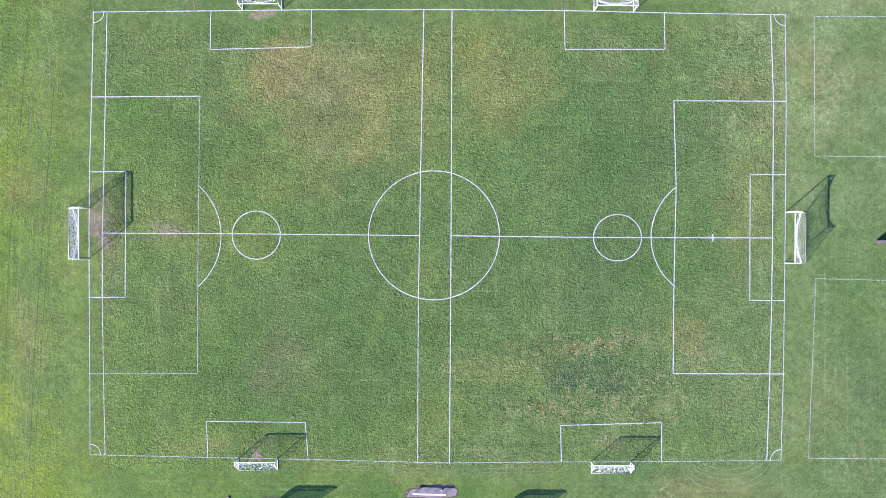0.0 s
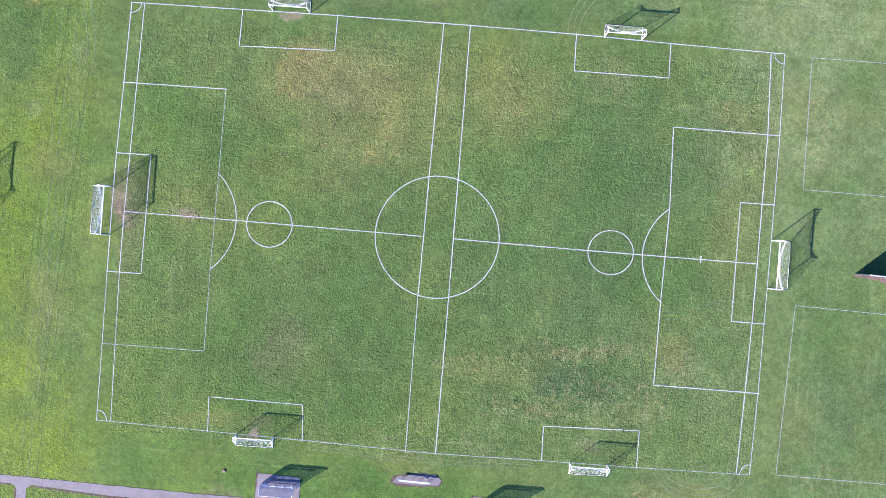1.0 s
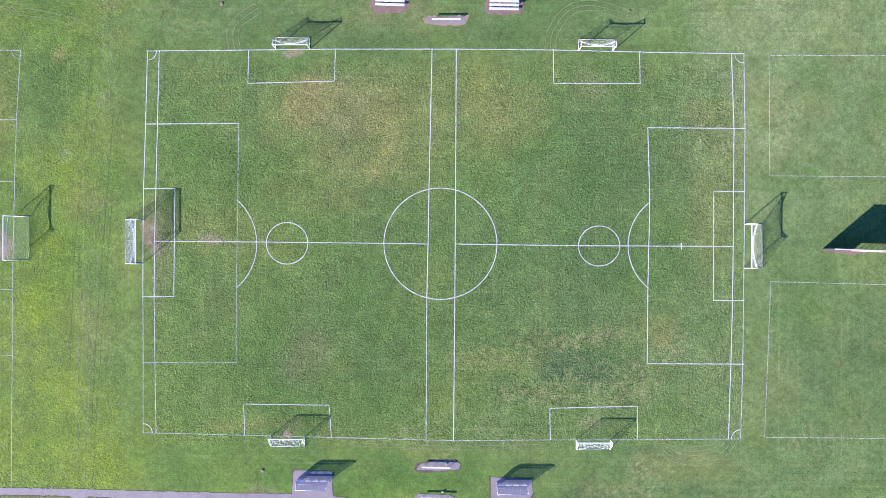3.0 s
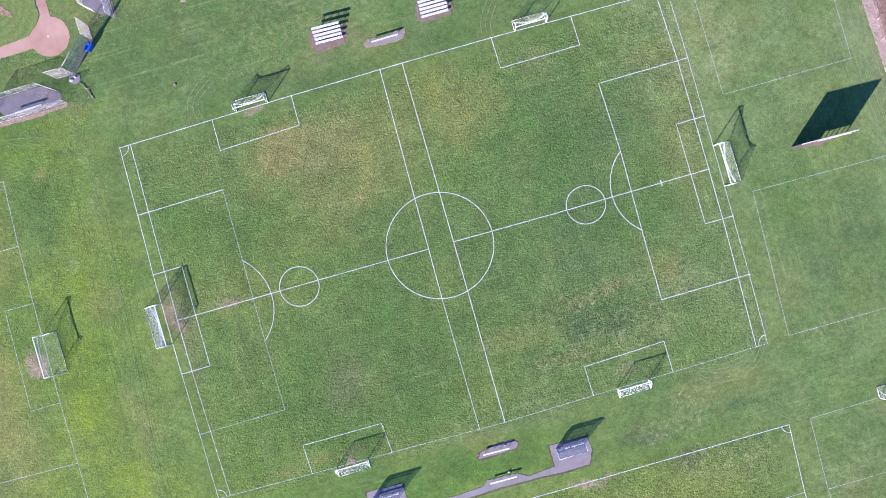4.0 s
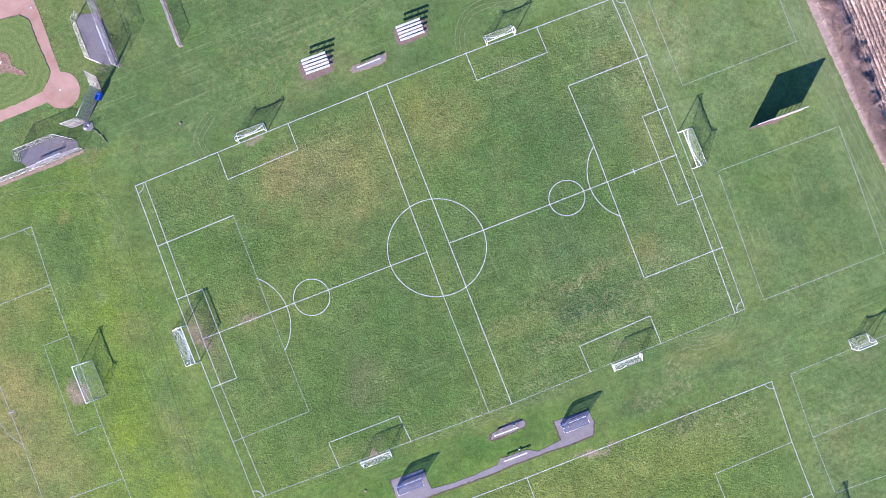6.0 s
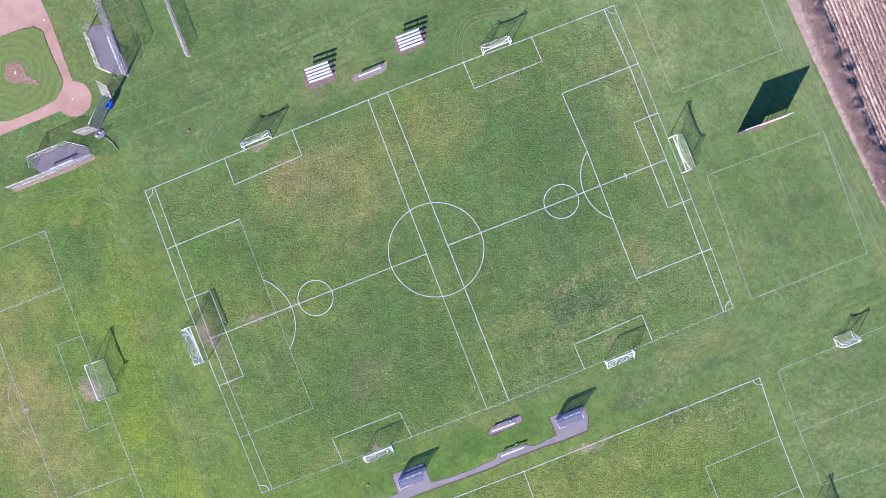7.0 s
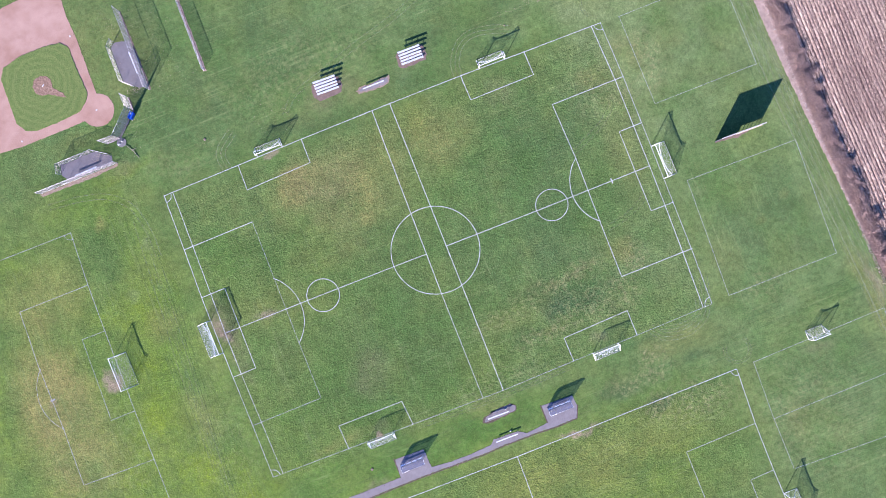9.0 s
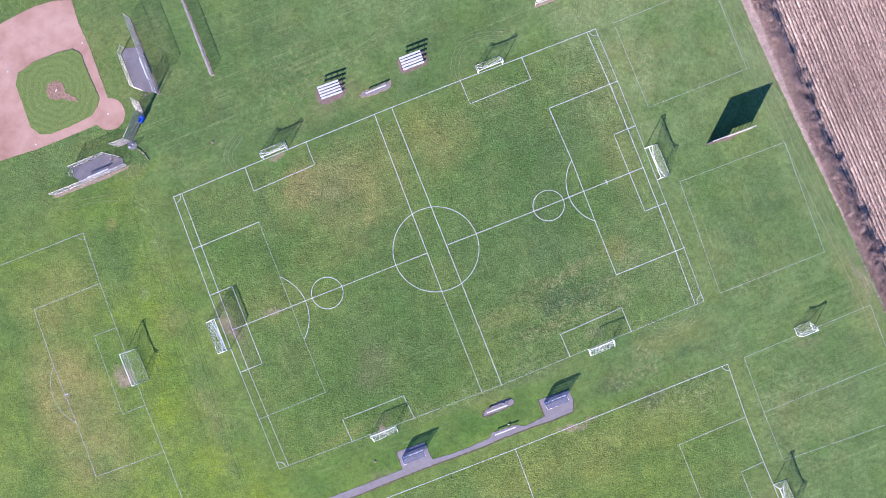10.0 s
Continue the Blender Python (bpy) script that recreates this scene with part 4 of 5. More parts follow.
# ---------------------------------------------------------------- team shelters
def shelter():
    """Curved back towards +y, open towards -y."""
    g = thing("team_shelter", "team shelter with curved blue-tinted sheets on white frame", "shelter", group="team shelters")
    W, prof = 5.1, []
    for k in range(13):
        s = k / 12
        prof.append((0.0, 2.1 * s) if s < 0.45 else (-1.35 * (1 - math.cos((s - 0.45) / 0.55 * 1.45)) * 1.12, 0.945 + 0.88 * math.sin((s - 0.45) / 0.55 * 1.5)))
    for k in range(5):
        x = (k / 4 - 0.5) * W
        part("rib", tube(bmesh.new(), [(x, y, z) for y, z in prof], 0.028 if k in (0, 4) else 0.014, 6), WHITE if k in (0, 4) else DULL, g)
    for i in (0, 3, 6, 9, 12):
        y, z = prof[i]
        part("rail", bar((-W / 2, y, z + 0.02), (W / 2, y, z + 0.02), 0.02 if i == 12 else 0.014, 6), WHITE if i == 12 else DULL, g)
    for k in range(4):
        x0, x1 = (k / 4 - 0.5) * W + 0.03, ((k + 1) / 4 - 0.5) * W - 0.03
        bm = bmesh.new()
        rows = [[bm.verts.new((x, y - 0.012, z)) for x in (x0, x1)] for y, z in prof]
        for a, c in zip(rows, rows[1:]):
            bm.faces.new((a[0], a[1], c[1], c[0])).smooth = True
        bmesh.ops.solidify(bm, geom=bm.faces[:], thickness=0.008)
        part("back_sheet", bm, SHEET, g, "blue-tinted plastic sheet")
    for s in (-1, 1):
        bm = bmesh.new()
        vs = [bm.verts.new((s * (W / 2 - 0.02), y, z)) for y, z in prof] + [bm.verts.new((s * (W / 2 - 0.02), -0.95, 1.1)), bm.verts.new((s * (W / 2 - 0.02), -0.8, 0.05))]
        bm.faces.new(vs)
        bmesh.ops.solidify(bm, geom=bm.faces[:], thickness=0.008)
        bmesh.ops.triangulate(bm, faces=bm.faces[:])
        part("side_sheet", bm, SHEET, g, "blue-tinted plastic sheet")
    for k in range(4):  # short pale battens along the shoulder of the roof
        x = ((k + 0.5) / 4 - 0.5) * W
        part("batten", box(bmesh.new(), (x, prof[6][0] - 0.02, prof[6][1] + 0.05), (W / 4 - 0.22, 0.13, 0.05), None, 0.01), WHITE, g)
    part("seat", box(bmesh.new(), (0, -0.42, 0.45), (W - 0.3, 0.30, 0.05), None, 0.01), DULL, g)
    for x in (-2.1, -0.7, 0.7, 2.1):
        b = bar((x, -0.42, 0.0), (x, -0.42, 0.43), 0.03, 6)
        box(b, (x, -0.2, 0.5), (0.06, 0.5, 0.04))
        part("seat_bracket", b, WHITE, g)
    return g


sh = shelter()
sh.matrix_basis = pose(-22.8, -37.75, 0.03, 0, 0, 0)
copy_thing(sh, pose(10.85, -38.35, 0.03, 0, 0, 0))


# ---------------------------------------------------------------- chain-link fences
def fence(name, label, runs, height, group, gap=3.05, cell=0.06, wire=0.0033, mid=False, post_r=0.038):
    """Posts, rails and woven wire along each run ((ax, ay), (bx, by))."""
    g = thing(name, label, "fence", group=group)
    for a, b in runs:
        a, b = Vector((*a, 0)), Vector((*b, 0))
        d, up = b - a, Vector((0, 0, height))
        n = max(1, round(d.length / gap))
        for k in range(n + 1):
            p = a.lerp(b, k / n)
            post = part("post", bar(p, p + up * 1.01, post_r, 6), STEEL, g)
            part("post_cap", bar(p + up * 1.012, p + up * 1.012 + Vector((0, 0, 0.05)), post_r * 1.25, 6), STEEL, post)
        part("top_rail", bar(a + up, b + up, 0.026, 6), STEEL, g)
        part("bottom_rail", bar(a + Vector((0, 0, 0.08)), b + Vector((0, 0, 0.08)), 0.022, 6), STEEL, g)
        if mid:
            part("middle_rail", bar(a + up * 0.5, b + up * 0.5, 0.018, 6), STEEL, g)
        verts, faces, L = [], [], d.length
        for s in (1, -1):
            t = -height
            while t < L + height:
                lo, hi = (t, 0.04), (t + s * height, height)
                u0, u1 = max(0.0, min(lo[0], hi[0])), min(L, max(lo[0], hi[0]))
                if u1 - u0 > 0.05:
                    f = lambda u: a + d * (u / L) + Vector((0, 0, 0.04 + (height - 0.04) * (u - lo[0]) / (hi[0] - lo[0])))
                    cord(verts, faces, [f(u0), f(u1)], wire)
                t += cell * 1.414
        raw("wire_mesh", verts, faces, WIRE, g, "woven galvanised wire")
    return g


fence("backstop", "tall three-sided chain-link backstop behind home plate", [((-50.3, 57.2), (-50.25, 54.25)), ((-50.25, 54.25), (-55.0, 49.6)), ((-55.0, 49.6), (-58.2, 49.65))], 3.7, "ballfield fences", mid=True, wire=0.0048)
fence("ballfield_fence", "tall chain-link fence beside a dugout", [((-45.4, 57.0), (-45.2, 75.2))], 3.0, "ballfield fences", wire=0.0038, mid=True)
fence("dugout_fence", "chain-link fence round an asphalt dugout floor", [((-50.0, 68.4), (-50.1, 60.6)), ((-50.1, 60.6), (-48.2, 58.9)), ((-50.0, 68.4), (-48.8, 69.6))], 1.8, "ballfield fences", wire=0.0036)
fence("dugout_fence", "chain-link fence round an asphalt dugout floor", [((-69.4, 49.2), (-61.4, 49.3)), ((-61.4, 49.3), (-58.4, 47.2)), ((-69.4, 49.2), (-69.8, 47.2))], 1.8, "ballfield fences", wire=0.0036)
fence("ballfield_fence", "chain-link fence with mulch along its foot", [((-75.4, 45.0), (-57.6, 45.0))], 2.1, "ballfield fences", wire=0.0043)
fence("low_fence", "low chain-link outfield fence on mown grass", [((-33.0, 56.6), (-32.6, 84.0))], 1.25, "ballfield fences", wire=0.0046)
fence("outfield_fence", "pale six-bay chain-link fence on mown grass", [((39.6, 44.3), (57.8, 43.85))], 2.1, "ballfield fences", wire=0.0032)
fence("backstop", "tall chain-link backstop of a second diamond", [((57.7, 48.2), (60.9, 48.5)), ((60.9, 48.5), (65.6, 52.9)), ((65.6, 52.9), (65.8, 56.0))], 3.9, "ballfield fences", mid=True, wire=0.0030)
slab("dugout_floor", [(-49.9, 68.3), (-48.7, 69.4), (-45.6, 68.6), (-45.7, 58.0), (-47.4, 58.4), (-50.0, 60.6)], 0.03, ASPHALT, "grey asphalt floor of a fenced dugout", "floor", seed=8)
slab("dugout_floor", [(-69.3, 49.1), (-61.5, 49.2), (-58.2, 46.9), (-58.6, 45.3), (-68.6, 45.3), (-69.7, 47.0)], 0.03, ASPHALT, "grey asphalt floor of a fenced dugout", "floor", seed=9)
slab("mulch_strip", [(57.5, 48.3), (60.9, 48.6), (61.3, 48.2), (60.0, 47.9), (57.5, 47.8)], 0.02, MULCH, "bare earth under the backstop", "verge", seed=10, jitter=0.1)
slab("mulch_strip", [(-75.6, 44.9), (-57.4, 44.95), (-57.8, 44.4), (-64.0, 44.0), (-75.2, 44.3)], 0.025, MULCH, "brown bark mulch along a fence", "mulch", seed=11, jitter=0.12)
slab("mulch_strip", [(-45.5, 57.0), (-45.3, 75.2), (-44.9, 75.2), (-45.0, 57.0)], 0.025, MULCH, "brown bark mulch along a fence", "mulch", seed=12, jitter=0.1)
slab("mulch_strip", [(39.4, 44.25), (57.9, 43.8), (58.2, 43.2), (50, 43.3), (39.2, 43.7)], 0.025, MULCH, "brown bark mulch along a fence", "mulch", seed=13, jitter=0.12)
slab("mulch_strip", [(-33.2, 56.4), (-32.8, 84.0), (-32.3, 84.0), (-32.5, 56.4)], 0.02, STRAW, "strip of dry grass under a low fence", "verge", seed=14, jitter=0.1)
slab("mulch_strip", [(-50.1, 57.3), (-50.1, 54.1), (-54.9, 49.7), (-58.2, 49.5), (-58.2, 49.9), (-55.2, 50.2), (-50.5, 54.4), (-50.6, 57.3)], 0.02, PAD_DIRT, "bare earth under the backstop", "verge", seed=15, jitter=0.1)
d1 = bench("dugout_bench", "white aluminium bench inside a dugout", 5.0, "dugout benches")
d1.matrix_basis = pose(-46.35, 63.6, 0.03, 0, 0, 90)
copy_thing(d1, pose(-64.4, 45.75, 0.03, 0, 0, 1))


# a blue bin and a pale boulder behind the backstop
def bin_box():
    g = thing("storage_bin", "bright blue plastic bin behind the backstop", "bin", -50.95, 53.2, 47)
    part("body", box(bmesh.new(), (0, 0, 0.42), (1.5, 0.85, 0.84), None, 0.06), BLUE, g)
    lid = part("lid", box(bmesh.new(), (0, 0, 0.88), (1.58, 0.93, 0.08), None, 0.03), BLUE, g)
    part("sticker", box(bmesh.new(), (0.35, 0.05, 0.925), (0.4, 0.3, 0.006)), WHITE, lid, "pale sticker")
    return g


bin_box()


def boulder(name, label, x, y, s, material, seed, z=0.0):
    bm = bmesh.new()
    bmesh.ops.create_icosphere(bm, subdivisions=3, radius=1.0)
    for v in bm.verts:
        v.co *= 1 + 0.35 * noise.noise(v.co * 1.4 + Vector((seed, 0, 0)))
        v.co = Vector((v.co.x * s[0], v.co.y * s[1], max(-0.1, v.co.z * s[2])))
    for f in bm.faces:
        f.smooth = True
    ob = part(name, bm, material)
    ob.matrix_basis = pose(x, y, z)
    return tagged(ob, label, "rock")


boulder("small_rock", "small pale rock on the edge of a bench pad", -0.8, -39.95, (0.22, 0.17, 0.2), STONE, 5, 0.02)
boulder("small_rock", "small pale rock on the edge of a bench pad", -0.1, -35.2, (0.17, 0.15, 0.16), STONE, 6, 0.03)
slab("concrete_pad", disc(-55.2, 48.75, 1.05, 20, 0.9), 0.06, PAD_STONE, "round grey concrete pad beside the backstop", "pad", jitter=0.03, step=0.3, seed=17)
boulder("pale_rock", "pale grey rock lying on a round concrete pad", -55.8, 48.6, (0.4, 0.24, 0.2), STONE, 3, 0.06)
boulder("small_rock", "small pale rock on a round concrete pad", -55.0, 49.0, (0.28, 0.22, 0.24), STONE, 8, 0.06)


def fallen_branch():
    g = thing("fallen_branch", "bare crooked brown branch lying on the grass", "branch")
    part("limb", tube(bmesh.new(), [(-54.6, 47.9, 0.07), (-54.1, 47.2, 0.12), (-53.8, 46.5, 0.08), (-53.4, 46.0, 0.1), (-53.2, 45.2, 0.06), (-52.9, 44.4, 0.05)], 0.045, 7), TIMBER, g)
    part("twig", tube(bmesh.new(), [(-53.8, 46.5, 0.08), (-53.2, 46.4, 0.14), (-52.7, 46.5, 0.06)], 0.025, 6), TIMBER, g)
    part("twig", tube(bmesh.new(), [(-53.4, 46.0, 0.1), (-53.5, 45.2, 0.12), (-53.9, 44.7, 0.05)], 0.02, 6), TIMBER, g)
    return g


fallen_branch()


def rubble():
    """Crumbled asphalt, clods and litter along the broken edges of the path."""
    r, v, f = random.Random(31), [], []
    for x0, y0, sx, sy, n in ((-33.5, -41.9, 3.0, 0.22, 150), (-34.5, -40.5, 1.4, 0.2, 60), (-45, -41.85, 7, 0.16, 120), (-29.5, -40.6, 1.2, 0.2, 40), (-67, -39.6, 2, 0.3, 40), (-18, -42.2, 6, 0.18, 60), (-8, -42.4, 6, 0.2, 60), (-4.9, -36.0, 0.4, 0.35, 24)):
        for _ in range(n):
            x, y, a, s, h = r.gauss(x0, sx), r.gauss(y0, sy), r.uniform(0, 6.28), r.uniform(0.04, 0.11), r.uniform(0.01, 0.045)
            i = len(v)
            for k in range(5):
                q = s * r.uniform(0.7, 1.2)
                v.append((x + q * math.cos(a + 1.257 * k), y + 0.8 * q * math.sin(a + 1.257 * k), 0.01))
            v.append((x + r.uniform(-0.03, 0.03), y + r.uniform(-0.03, 0.03), 0.03 + h))
            f += [(i + k, i + (k + 1) % 5, i + 5) for k in range(5)]
    tagged(raw("path_rubble", v, f, CRUMB, None, "loose clods and crumbled asphalt along worn edges", "stuff"), category="rubble")


rubble()


def cover(x, y, r, label):
    bm = bmesh.new()
    bmesh.ops.create_cone(bm, cap_ends=True, segments=20, radius1=r, radius2=r * 0.92, depth=0.1, matrix=Matrix.Translation((0, 0, 0.03)))
    bmesh.ops.create_cone(bm, cap_ends=True, segments=20, radius1=r * 0.7, radius2=r * 0.66, depth=0.03, matrix=Matrix.Translation((0, 0, 0.095)))
    ob = part("valve_cover", bm, DARK)
    ob.matrix_basis = pose(x, y, 0)
    tagged(ob, label, "cover")


cover(-31.45, -36.5, 0.3, "rusty brown valve cover set in grass")
cover(30.6, 41.4, 0.16, "dark valve cover set in grass")
cover(-38.4, 42.7, 0.3, "rusty brown valve cover set in grass")


# ---------------------------------------------------------------- the scoreboard
def scoreboard():
    g = thing("scoreboard", "large dark board with white cap on short posts", "scoreboard", 68.2, 1.05, -2)
    L = 9.9
    part("panel", box(bmesh.new(), (0, 0, 1.98), (L, 0.16, 2.8), None, 0.02), BOARD, g)
    part("lower_panel", box(bmesh.new(), (-0.24 * L, 0, 0.32), (0.51 * L, 0.12, 0.54), None, 0.01), BOARD, g)
    part("cap", box(bmesh.new(), (0, 0, 3.4), (L + 0.1, 0.19, 0.07), None, 0.015), CAP, g, "weathered pale cap strip")
    for k in range(6):
        part("post", box(bmesh.new(), ((k / 5 * 0.5) * (L - 0.3), -0.14, 0.9), (0.14, 0.12, 1.9), None, 0.01), TIMBER, g)
    return g


scoreboard()
slab("mulch_strip", [(63.1, 1.2), (66.0, 1.15), (70.5, 0.95), (72.2, 0.85), (71.8, 0.7), (70.0, 0.55), (68.6, 0.35), (68.0, 0.1), (67.4, 0.5), (63.4, 0.85)], 0.02, PAD_DIRT, "bare earth and mulch under the board", "mulch", seed=16, jitter=0.12, step=0.3)


# ---------------------------------------------------------------- verge, hedge and maize field
edge_in = [(82.6, 120), (82.5, 60), (82.4, 28.3), (82.7, 18.6), (83.4, 2.4), (84.3, -11.7), (85.4, -27.4), (86.3, -38.0), (86.8, -49.1), (87.5, -100)]
slab("field_verge", edge_in + [(92.0, -100), (92.5, -30), (90.3, -9), (89.4, 2), (89.2, 12), (89.3, 22), (89.0, 120)], 0.03, STRAW, "strip of dry pinkish earth and dead grass", "verge", jitter=0.14, step=0.4, seed=20)


def build_crop():
    rnd = np.random.default_rng(5)
    ys = np.arange(-60.0, 62.1, 0.24)
    # offset, height, straw cover; cover 0 in furrows also paints their shade
    prof = ((0.0, 0.0, 0.0), (0.10, 0.01, 0.0), (0.20, 0.10, 1.0), (0.40, 0.12, 0.55), (0.60, 0.10, 1.0), (0.70, 0.01, 0.0))
    cols, hs, strewn = [], [], []
    for r in range(48):
        thick, slip = rnd.uniform(0.25, 1.0), rnd.normal(0.0, 0.06)
        for dx, h, cover in prof:
            cols.append(88.0 + 0.79 * r + dx + slip)
            hs.append(h)
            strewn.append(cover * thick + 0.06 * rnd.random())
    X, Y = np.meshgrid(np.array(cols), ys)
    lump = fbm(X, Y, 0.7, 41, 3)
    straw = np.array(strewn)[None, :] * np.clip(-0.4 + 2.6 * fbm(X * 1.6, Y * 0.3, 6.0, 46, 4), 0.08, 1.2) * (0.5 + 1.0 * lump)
    wob = 0.10 * (fbm(np.full_like(Y, 3.0), Y, 6.0, 42, 2) - 0.5) * 2
    Z = np.array(hs)[None, :] * (0.6 + 0.7 * lump) + 0.09 * (fbm(X, Y, 0.35, 43, 2) - 0.5) + 0.05
    X = X + wob + 0.17 * (rnd.random(X.shape) - 0.5) + 0.02 * np.maximum(0, -Y) * 0.9
    X[:, 0] += 1.0 * (fbm(X[:, 0], Y[:, 0], 3.0, 44, 2) - 0.5)
    nx, ny = X.shape[1], X.shape[0]
    verts = np.stack([X.ravel(), Y.ravel(), Z.ravel()], 1).tolist()
    k = (np.arange(ny - 1)[:, None] * nx + np.arange(nx - 1)[None, :]).ravel()
    faces = np.stack([k, k + 1, k + nx + 1, k + nx], 1).tolist()
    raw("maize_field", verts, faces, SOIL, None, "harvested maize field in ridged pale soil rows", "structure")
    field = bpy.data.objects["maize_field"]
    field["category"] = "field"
    # straw cover on the ridges; low values give the painted furrow shade
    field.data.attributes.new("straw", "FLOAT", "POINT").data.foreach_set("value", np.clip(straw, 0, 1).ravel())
    # straw and cut stalks strewn over the rows
    verts, faces, rnd = [], [], random.Random(8)
    for _ in range(52000):
        row = rnd.randrange(0, 48)
        y = rnd.uniform(-45, 45)
        x = 88.26 + 0.79 * row + rnd.gauss(0.14, 0.16) + 0.018 * max(0.0, -y)
        a, l, w, z = rnd.gauss(1.57, 0.7), rnd.uniform(0.10, 0.34), rnd.uniform(0.015, 0.05), rnd.uniform(0.10, 0.16)
        c, s, t = math.cos(a), math.sin(a), rnd.uniform(-0.12, 0.12)
        i = len(verts)
        verts += [(x - c * l / 2 - s * w, y - s * l / 2 + c * w, z - t), (x - c * l / 2 + s * w, y - s * l / 2 - c * w, z - t), (x + c * l / 2 + s * w, y + s * l / 2 - c * w, z + t),
                  (x + c * l / 2 - s * w, y + s * l / 2 + c * w, z + t), (x - s * w, y + c * w, z + 0.05), (x + s * w, y - c * w, z + 0.05)]
        faces += [(i, i + 1, i + 5, i + 4), (i + 4, i + 5, i + 2, i + 3)]
    tagged(raw("maize_stubble", verts, faces, STUBBLE, None, "pale straw and cut maize stalks on the rows", "stuff"), category="stubble")


build_crop()


def shrub(seed, height, spread):
    """A leafless thicket: arching stems with side twigs and withered leaves."""
    rnd = random.Random(seed)
    g = thing("hedge_shrub", "leafless brown shrub with withered leaves at field edge", "shrub", group="field hedge")
    sv, sf, lv, lf = [], [], [], []
    for _ in range(40):
        a, lean = rnd.uniform(0, 6.28), rnd.uniform(0.15, 1.0) * spread
        foot = Vector((rnd.uniform(-0.5, 0.5) * spread, rnd.uniform(-0.5, 0.5) * spread, 0))
        h = height * rnd.uniform(0.5, 1.0)
        stem = [foot + Vector((math.cos(a) * lean * s * s, math.sin(a) * lean * s * s, h * (1.25 * s - 0.25 * s * s * s))) for s in (0, 0.25, 0.5, 0.75, 1.0)]
        cord(sv, sf, stem, 0.022)
        for _ in range(9):
            p = stem[rnd.randrange(1, 5)]
            q = p + Vector((rnd.uniform(-1, 1), rnd.uniform(-1, 1), rnd.uniform(-0.2, 0.8))) * 0.42
            cord(sv, sf, [p, q], 0.010)
            for _ in range(3):
                c = p.lerp(q, rnd.uniform(0.2, 1.1))
                u = Vector((rnd.uniform(-1, 1), rnd.uniform(-1, 1), rnd.uniform(-0.6, 0.6))).normalized() * rnd.uniform(0.025, 0.06)
                v = u.cross(Vector((rnd.uniform(-1, 1), rnd.uniform(-1, 1), 1))).normalized() * rnd.uniform(0.02, 0.04)
                i = len(lv)
                lv += [c - u, c + v, c + u, c - v]
                lf += [(i, i + 1, i + 2, i + 3)]
    raw("stem_tangle", sv, sf, TWIG, g)
    raw("foliage", lv, lf, LEAF, g, "withered brown leaves")
    return g


rnd = random.Random(77)
kinds = [shrub(s, h, w) for s, h, w in ((1, 0.55, 0.7), (2, 0.36, 0.85), (3, 0.95, 0.75), (4, 0.3, 0.9))]
y, first = 48.0, list(kinds)
while y > -50.0:
    x = 86.6 + 0.25 * math.sin(y / 7.0) + (0.035 * -y if y < 0 else 0.0) + rnd.gauss(0.0, 0.6)
    k = rnd.randrange(4)
    m = pose(x, y, 0.02, 0, 0, rnd.uniform(0, 360))
    if first:
        first.pop().matrix_basis = m
    else:
        copy_thing(kinds[k], m)
    y -= rnd.uniform(0.14, 0.46)


def dry_grass():
    r, v, f = random.Random(12), [], []
    for _ in range(40000):
        y = r.uniform(-62, 62)
        x = 82.6 + (0.03 * -y if y < 0 else 0.0) + abs(r.gauss(0, 1)) * 0.9 + r.choice((1.5, 2.1, 2.7, 3.3))
        a, h, l, w = r.uniform(0, 6.28), r.uniform(0.12, 0.5), r.uniform(0.1, 0.4), r.uniform(0.008, 0.02)
        c, s = math.cos(a), math.sin(a)
        i = len(v)
        v += [(x - s * w, y + c * w, 0.0), (x + s * w, y - c * w, 0.0), (x + c * l * 0.5 + s * w * 0.7, y + s * l * 0.5 - c * w * 0.7, h * 0.8), (x + c * l * 0.5 - s * w * 0.7, y + s * l * 0.5 + c * w * 0.7, h * 0.8), (x + c * l, y + s * l, h)]
        f += [(i, i + 1, i + 2, i + 3), (i + 3, i + 2, i + 4)]
    tagged(raw("dry_grass", v, f, LEAF, None, "dead bleached grass along the field edge", "stuff"), category="grass")


dry_grass()


def wire_fence():
    g = thing("wire_fence", "sagging wire fence on weathered timber posts", "fence")
    r, ends = random.Random(9), []
    for k in range(30):
        y = 52 - 3.7 * k
        x = 83.9 + (0.035 * -y if y < 0 else 0.0) + r.uniform(-0.12, 0.12)
        t = (x + r.uniform(-0.12, 0.12), y + r.uniform(-0.12, 0.12), r.uniform(1.0, 1.2))
        part("post", bar((x, y, 0), t, 0.06, 7), TIMBER, g)
        ends.append(Vector(t))
    for f in (0.55, 0.95):
        v, fc = [], []
        for a, b in zip(ends, ends[1:]):
            p, q = Vector((a.x, a.y, a.z * f)), Vector((b.x, b.y, b.z * f))
            cord(v, fc, [p, p.lerp(q, 0.5) - Vector((0, 0, 0.06)), q], 0.006)
        raw("strand", v, fc, STEEL, g)
    return g


wire_fence()


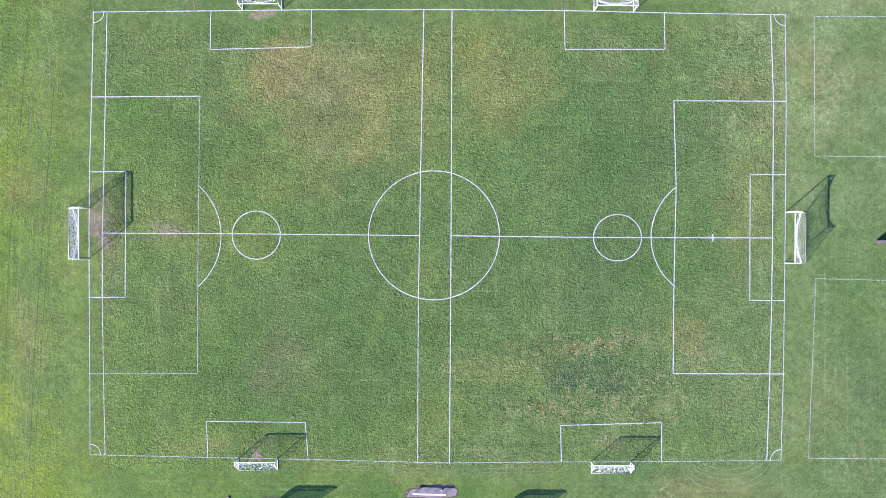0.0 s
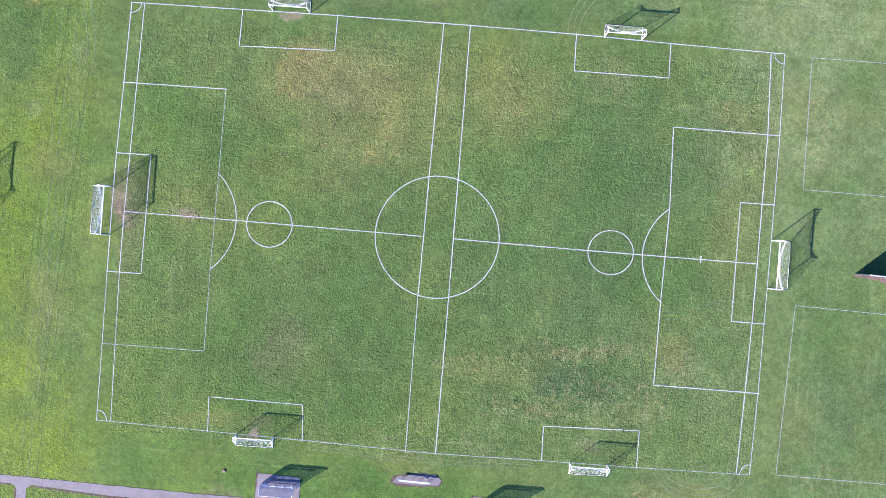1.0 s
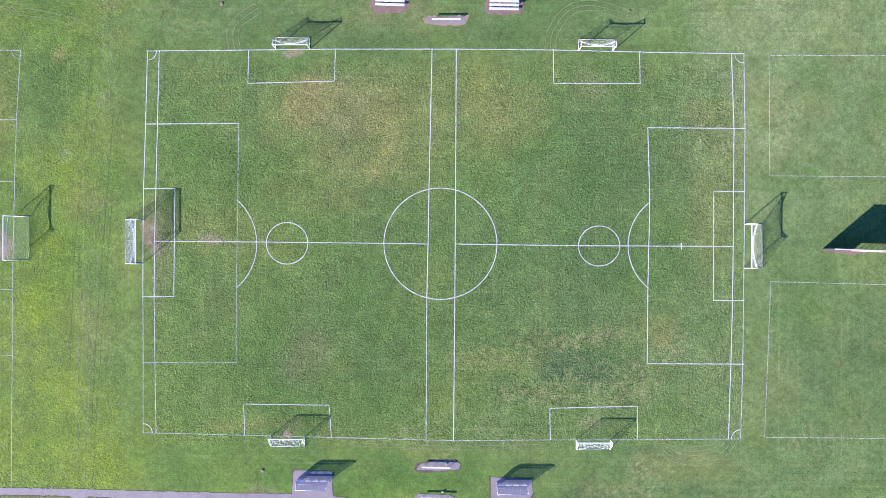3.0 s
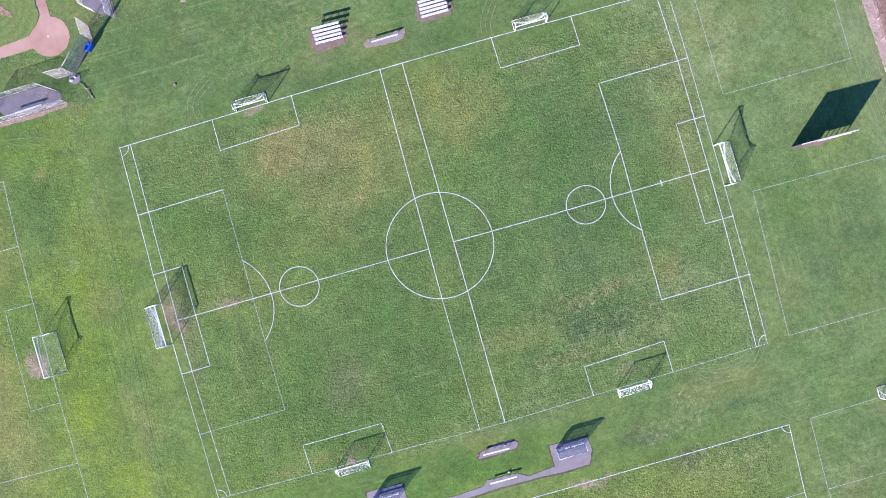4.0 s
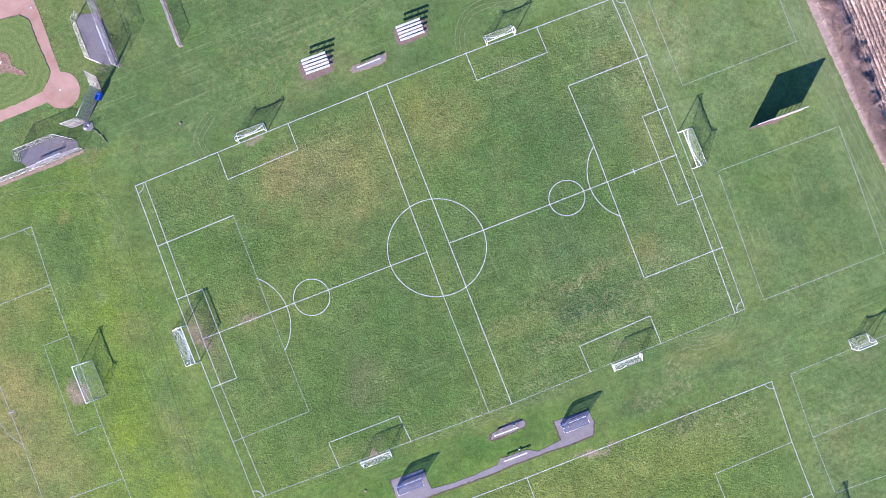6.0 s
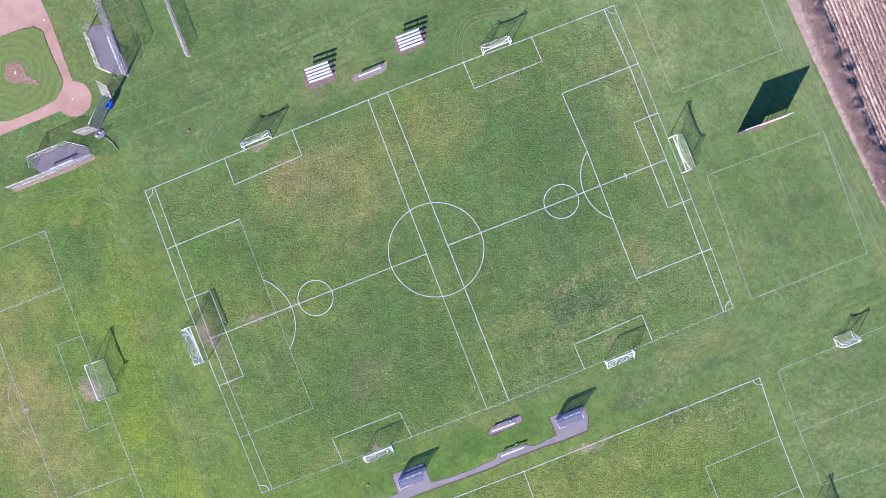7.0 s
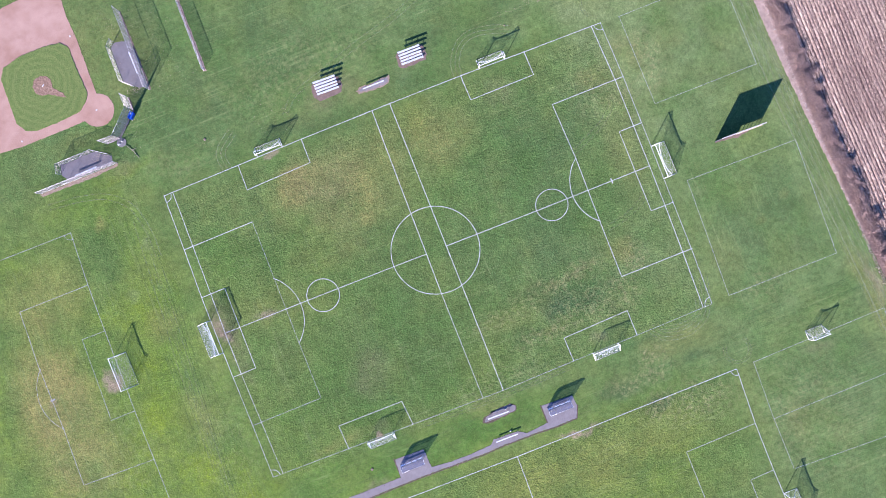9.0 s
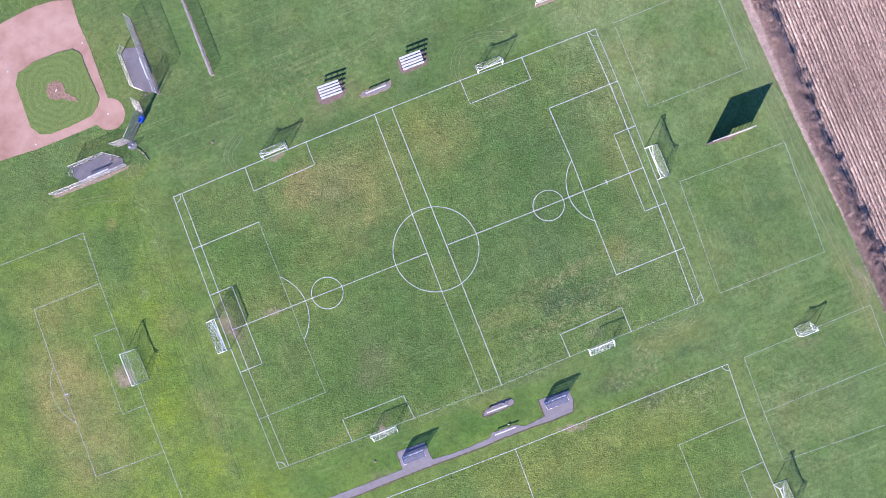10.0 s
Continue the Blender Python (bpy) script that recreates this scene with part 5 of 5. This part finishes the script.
# ---------------------------------------------------------------- tufts of grass
def build_tufts():
    """Low tufts all over the turf, kept off paint, paths and earth."""
    rng = np.random.default_rng(3)
    n = 600000
    x, y = rng.uniform(-102, 83, n), rng.uniform(-84, 90, n)
    keep = fbm(x, y, 2.2, 61, 3) * np.clip(0.35 + 0.75 * relief_of(x, y), 0, 1.1) > rng.uniform(0.25, 0.75, n)
    taken = np.zeros((2400, 2200), bool)
    marks = np.array(MARKS)
    mi, mj = ((marks[:, 0] + 120) * 10).astype(int), ((marks[:, 1] + 110) * 10).astype(int)
    for di in (-2, -1, 0, 1, 2):
        for dj in (-2, -1, 0, 1, 2):
            taken[np.clip(mi + di, 0, 2399), np.clip(mj + dj, 0, 2199)] = True
    keep &= ~taken[((x + 120) * 10).astype(int), ((y + 110) * 10).astype(int)]
    for o in PADS:
        inside = np.zeros(n, bool)
        for (ax, ay), (bx, by) in zip(o, np.roll(o, -1, 0)):
            cross = (ay > y) != (by > y)
            inside ^= cross & (x < (bx - ax) * (y - ay) / (by - ay if by != ay else 1e-9) + ax)
        keep &= ~inside
    x, y = x[keep], y[keep]
    # coarse seeding clumps where the pitch is roughest
    for cx, cy, rx, ry, m in ((24, -14, 9, 1.8, 2600), (33, -21, 5, 4.5, 2600), (17, -24, 8, 2.0, 2200), (8, -17, 8, 3, 1500), (36, -37, 7, 3, 900), (31, -47, 6, 3, 900), (40, -49, 8, 4, 900), (20, -8, 12, 4, 1500)):
        px, py = rng.normal(cx, rx * 0.6, m), rng.normal(cy, ry * 0.6, m)
        stand = fbm(px, py, 1.3, 68, 3) > rng.uniform(0.45, 0.6, m)
        x, y = np.concatenate([x, px[stand]]), np.concatenate([y, py[stand]])
    # longer, unmown grass at the edges of pads, paths and earth
    fx, fy = [], []
    for o in PADS:
        for (ax, ay), (bx, by) in zip(o, np.roll(o, -1, 0)):
            if max(abs(ax), abs(bx)) > 80 or max(abs(ay), abs(by)) > 80:
                continue
            m = int(np.hypot(bx - ax, by - ay) / 0.09) + 1
            f = rng.uniform(0, 1, m)
            fx.append(ax + (bx - ax) * f + rng.normal(0, 0.11, m))
            fy.append(ay + (by - ay) * f + rng.normal(0, 0.11, m))
    fx, fy = np.concatenate(fx), np.concatenate(fy)
    keep = fbm(fx, fy, 1.4, 63, 2) > rng.uniform(0.15, 0.7, len(fx))
    fringe = keep.sum()
    x, y = np.concatenate([x, fx[keep]]), np.concatenate([y, fy[keep]])
    n = len(x)
    size, tall = rng.uniform(0.07, 0.18, n), rng.uniform(0.018, 0.062, n)
    clump = np.clip(3.2 * (fbm(x, y, 1.1, 67, 3) - 0.42), 0, 1)  # some stand together in thicker clumps
    low = np.clip(0.9 * relief_of(x, y), 0.3, 1.0)
    size, tall = size * (1 + 0.35 * clump), tall * low * (0.6 + 0.75 * clump * low)
    tall[n - fringe:] *= rng.uniform(0.7, 1.5, fringe)
    turn = rng.uniform(0, 6.28, n)
    V = np.zeros((n, 5, 3))
    for k in range(4):
        a = turn + k * math.pi / 2
        s = size * rng.uniform(0.6, 1.2, n)
        V[:, k, 0], V[:, k, 1], V[:, k, 2] = x + s * np.cos(a), y + s * np.sin(a), -0.005
    V[:, 4, 0], V[:, 4, 1], V[:, 4, 2] = x + rng.uniform(-0.05, 0.05, n), y + rng.uniform(-0.05, 0.05, n), tall
    base = (np.arange(n) * 5)[:, None, None]
    F = (base + np.array([(0, 1, 4), (1, 2, 4), (2, 3, 4), (3, 0, 4)])[None]).reshape(-1)
    me = bpy.data.meshes.new("grass_tufts")
    me.vertices.add(5 * n)
    me.vertices.foreach_set("co", V.ravel())
    me.loops.add(len(F))
    me.loops.foreach_set("vertex_index", F)
    me.polygons.add(len(F) // 3)
    me.polygons.foreach_set("loop_start", np.arange(0, len(F), 3))
    me.update(calc_edges=True)
    paint_wear(me, x, y, 5)
    me.materials.append(GRASS)
    tagged(new("grass_tufts", me), "short uneven tufts of mown grass", "grass", kind="stuff")


build_tufts()


def fallen_leaves():
    """Pale dead leaves blown against the ballfield fences."""
    r, v, f = random.Random(21), [], []
    for x0, y0, sx, sy, n in ((-61, 47.5, 2.2, 1.2, 90), (-66, 44.6, 7, 0.4, 160), (-41, 66, 7, 14, 90), (-52, 52, 5, 5, 60), (-48, 58, 2, 1, 60), (-47, 72, 4, 6, 60), (40, 44, 12, 0.6, 60), (-22, 42, 12, 5, 40)):
        for _ in range(int(2.4 * n)):
            x, y, a, s = r.gauss(x0, sx / 2), r.gauss(y0, sy / 2), r.uniform(0, 6.28), r.uniform(0.03, 0.08)
            c, d, i = s * math.cos(a), s * math.sin(a), len(v)
            v += [(x - c, y - d, 0.06), (x + 0.6 * d, y - 0.6 * c, 0.08), (x + c, y + d, 0.075), (x - 0.6 * d, y + 0.6 * c, 0.06)]
            f += [(i, i + 1, i + 2), (i, i + 2, i + 3)]
    tagged(raw("fallen_leaves", v, f, PALE_LEAF, None, "pale dead leaves scattered on grass and asphalt", "stuff"), category="leaves")


fallen_leaves()
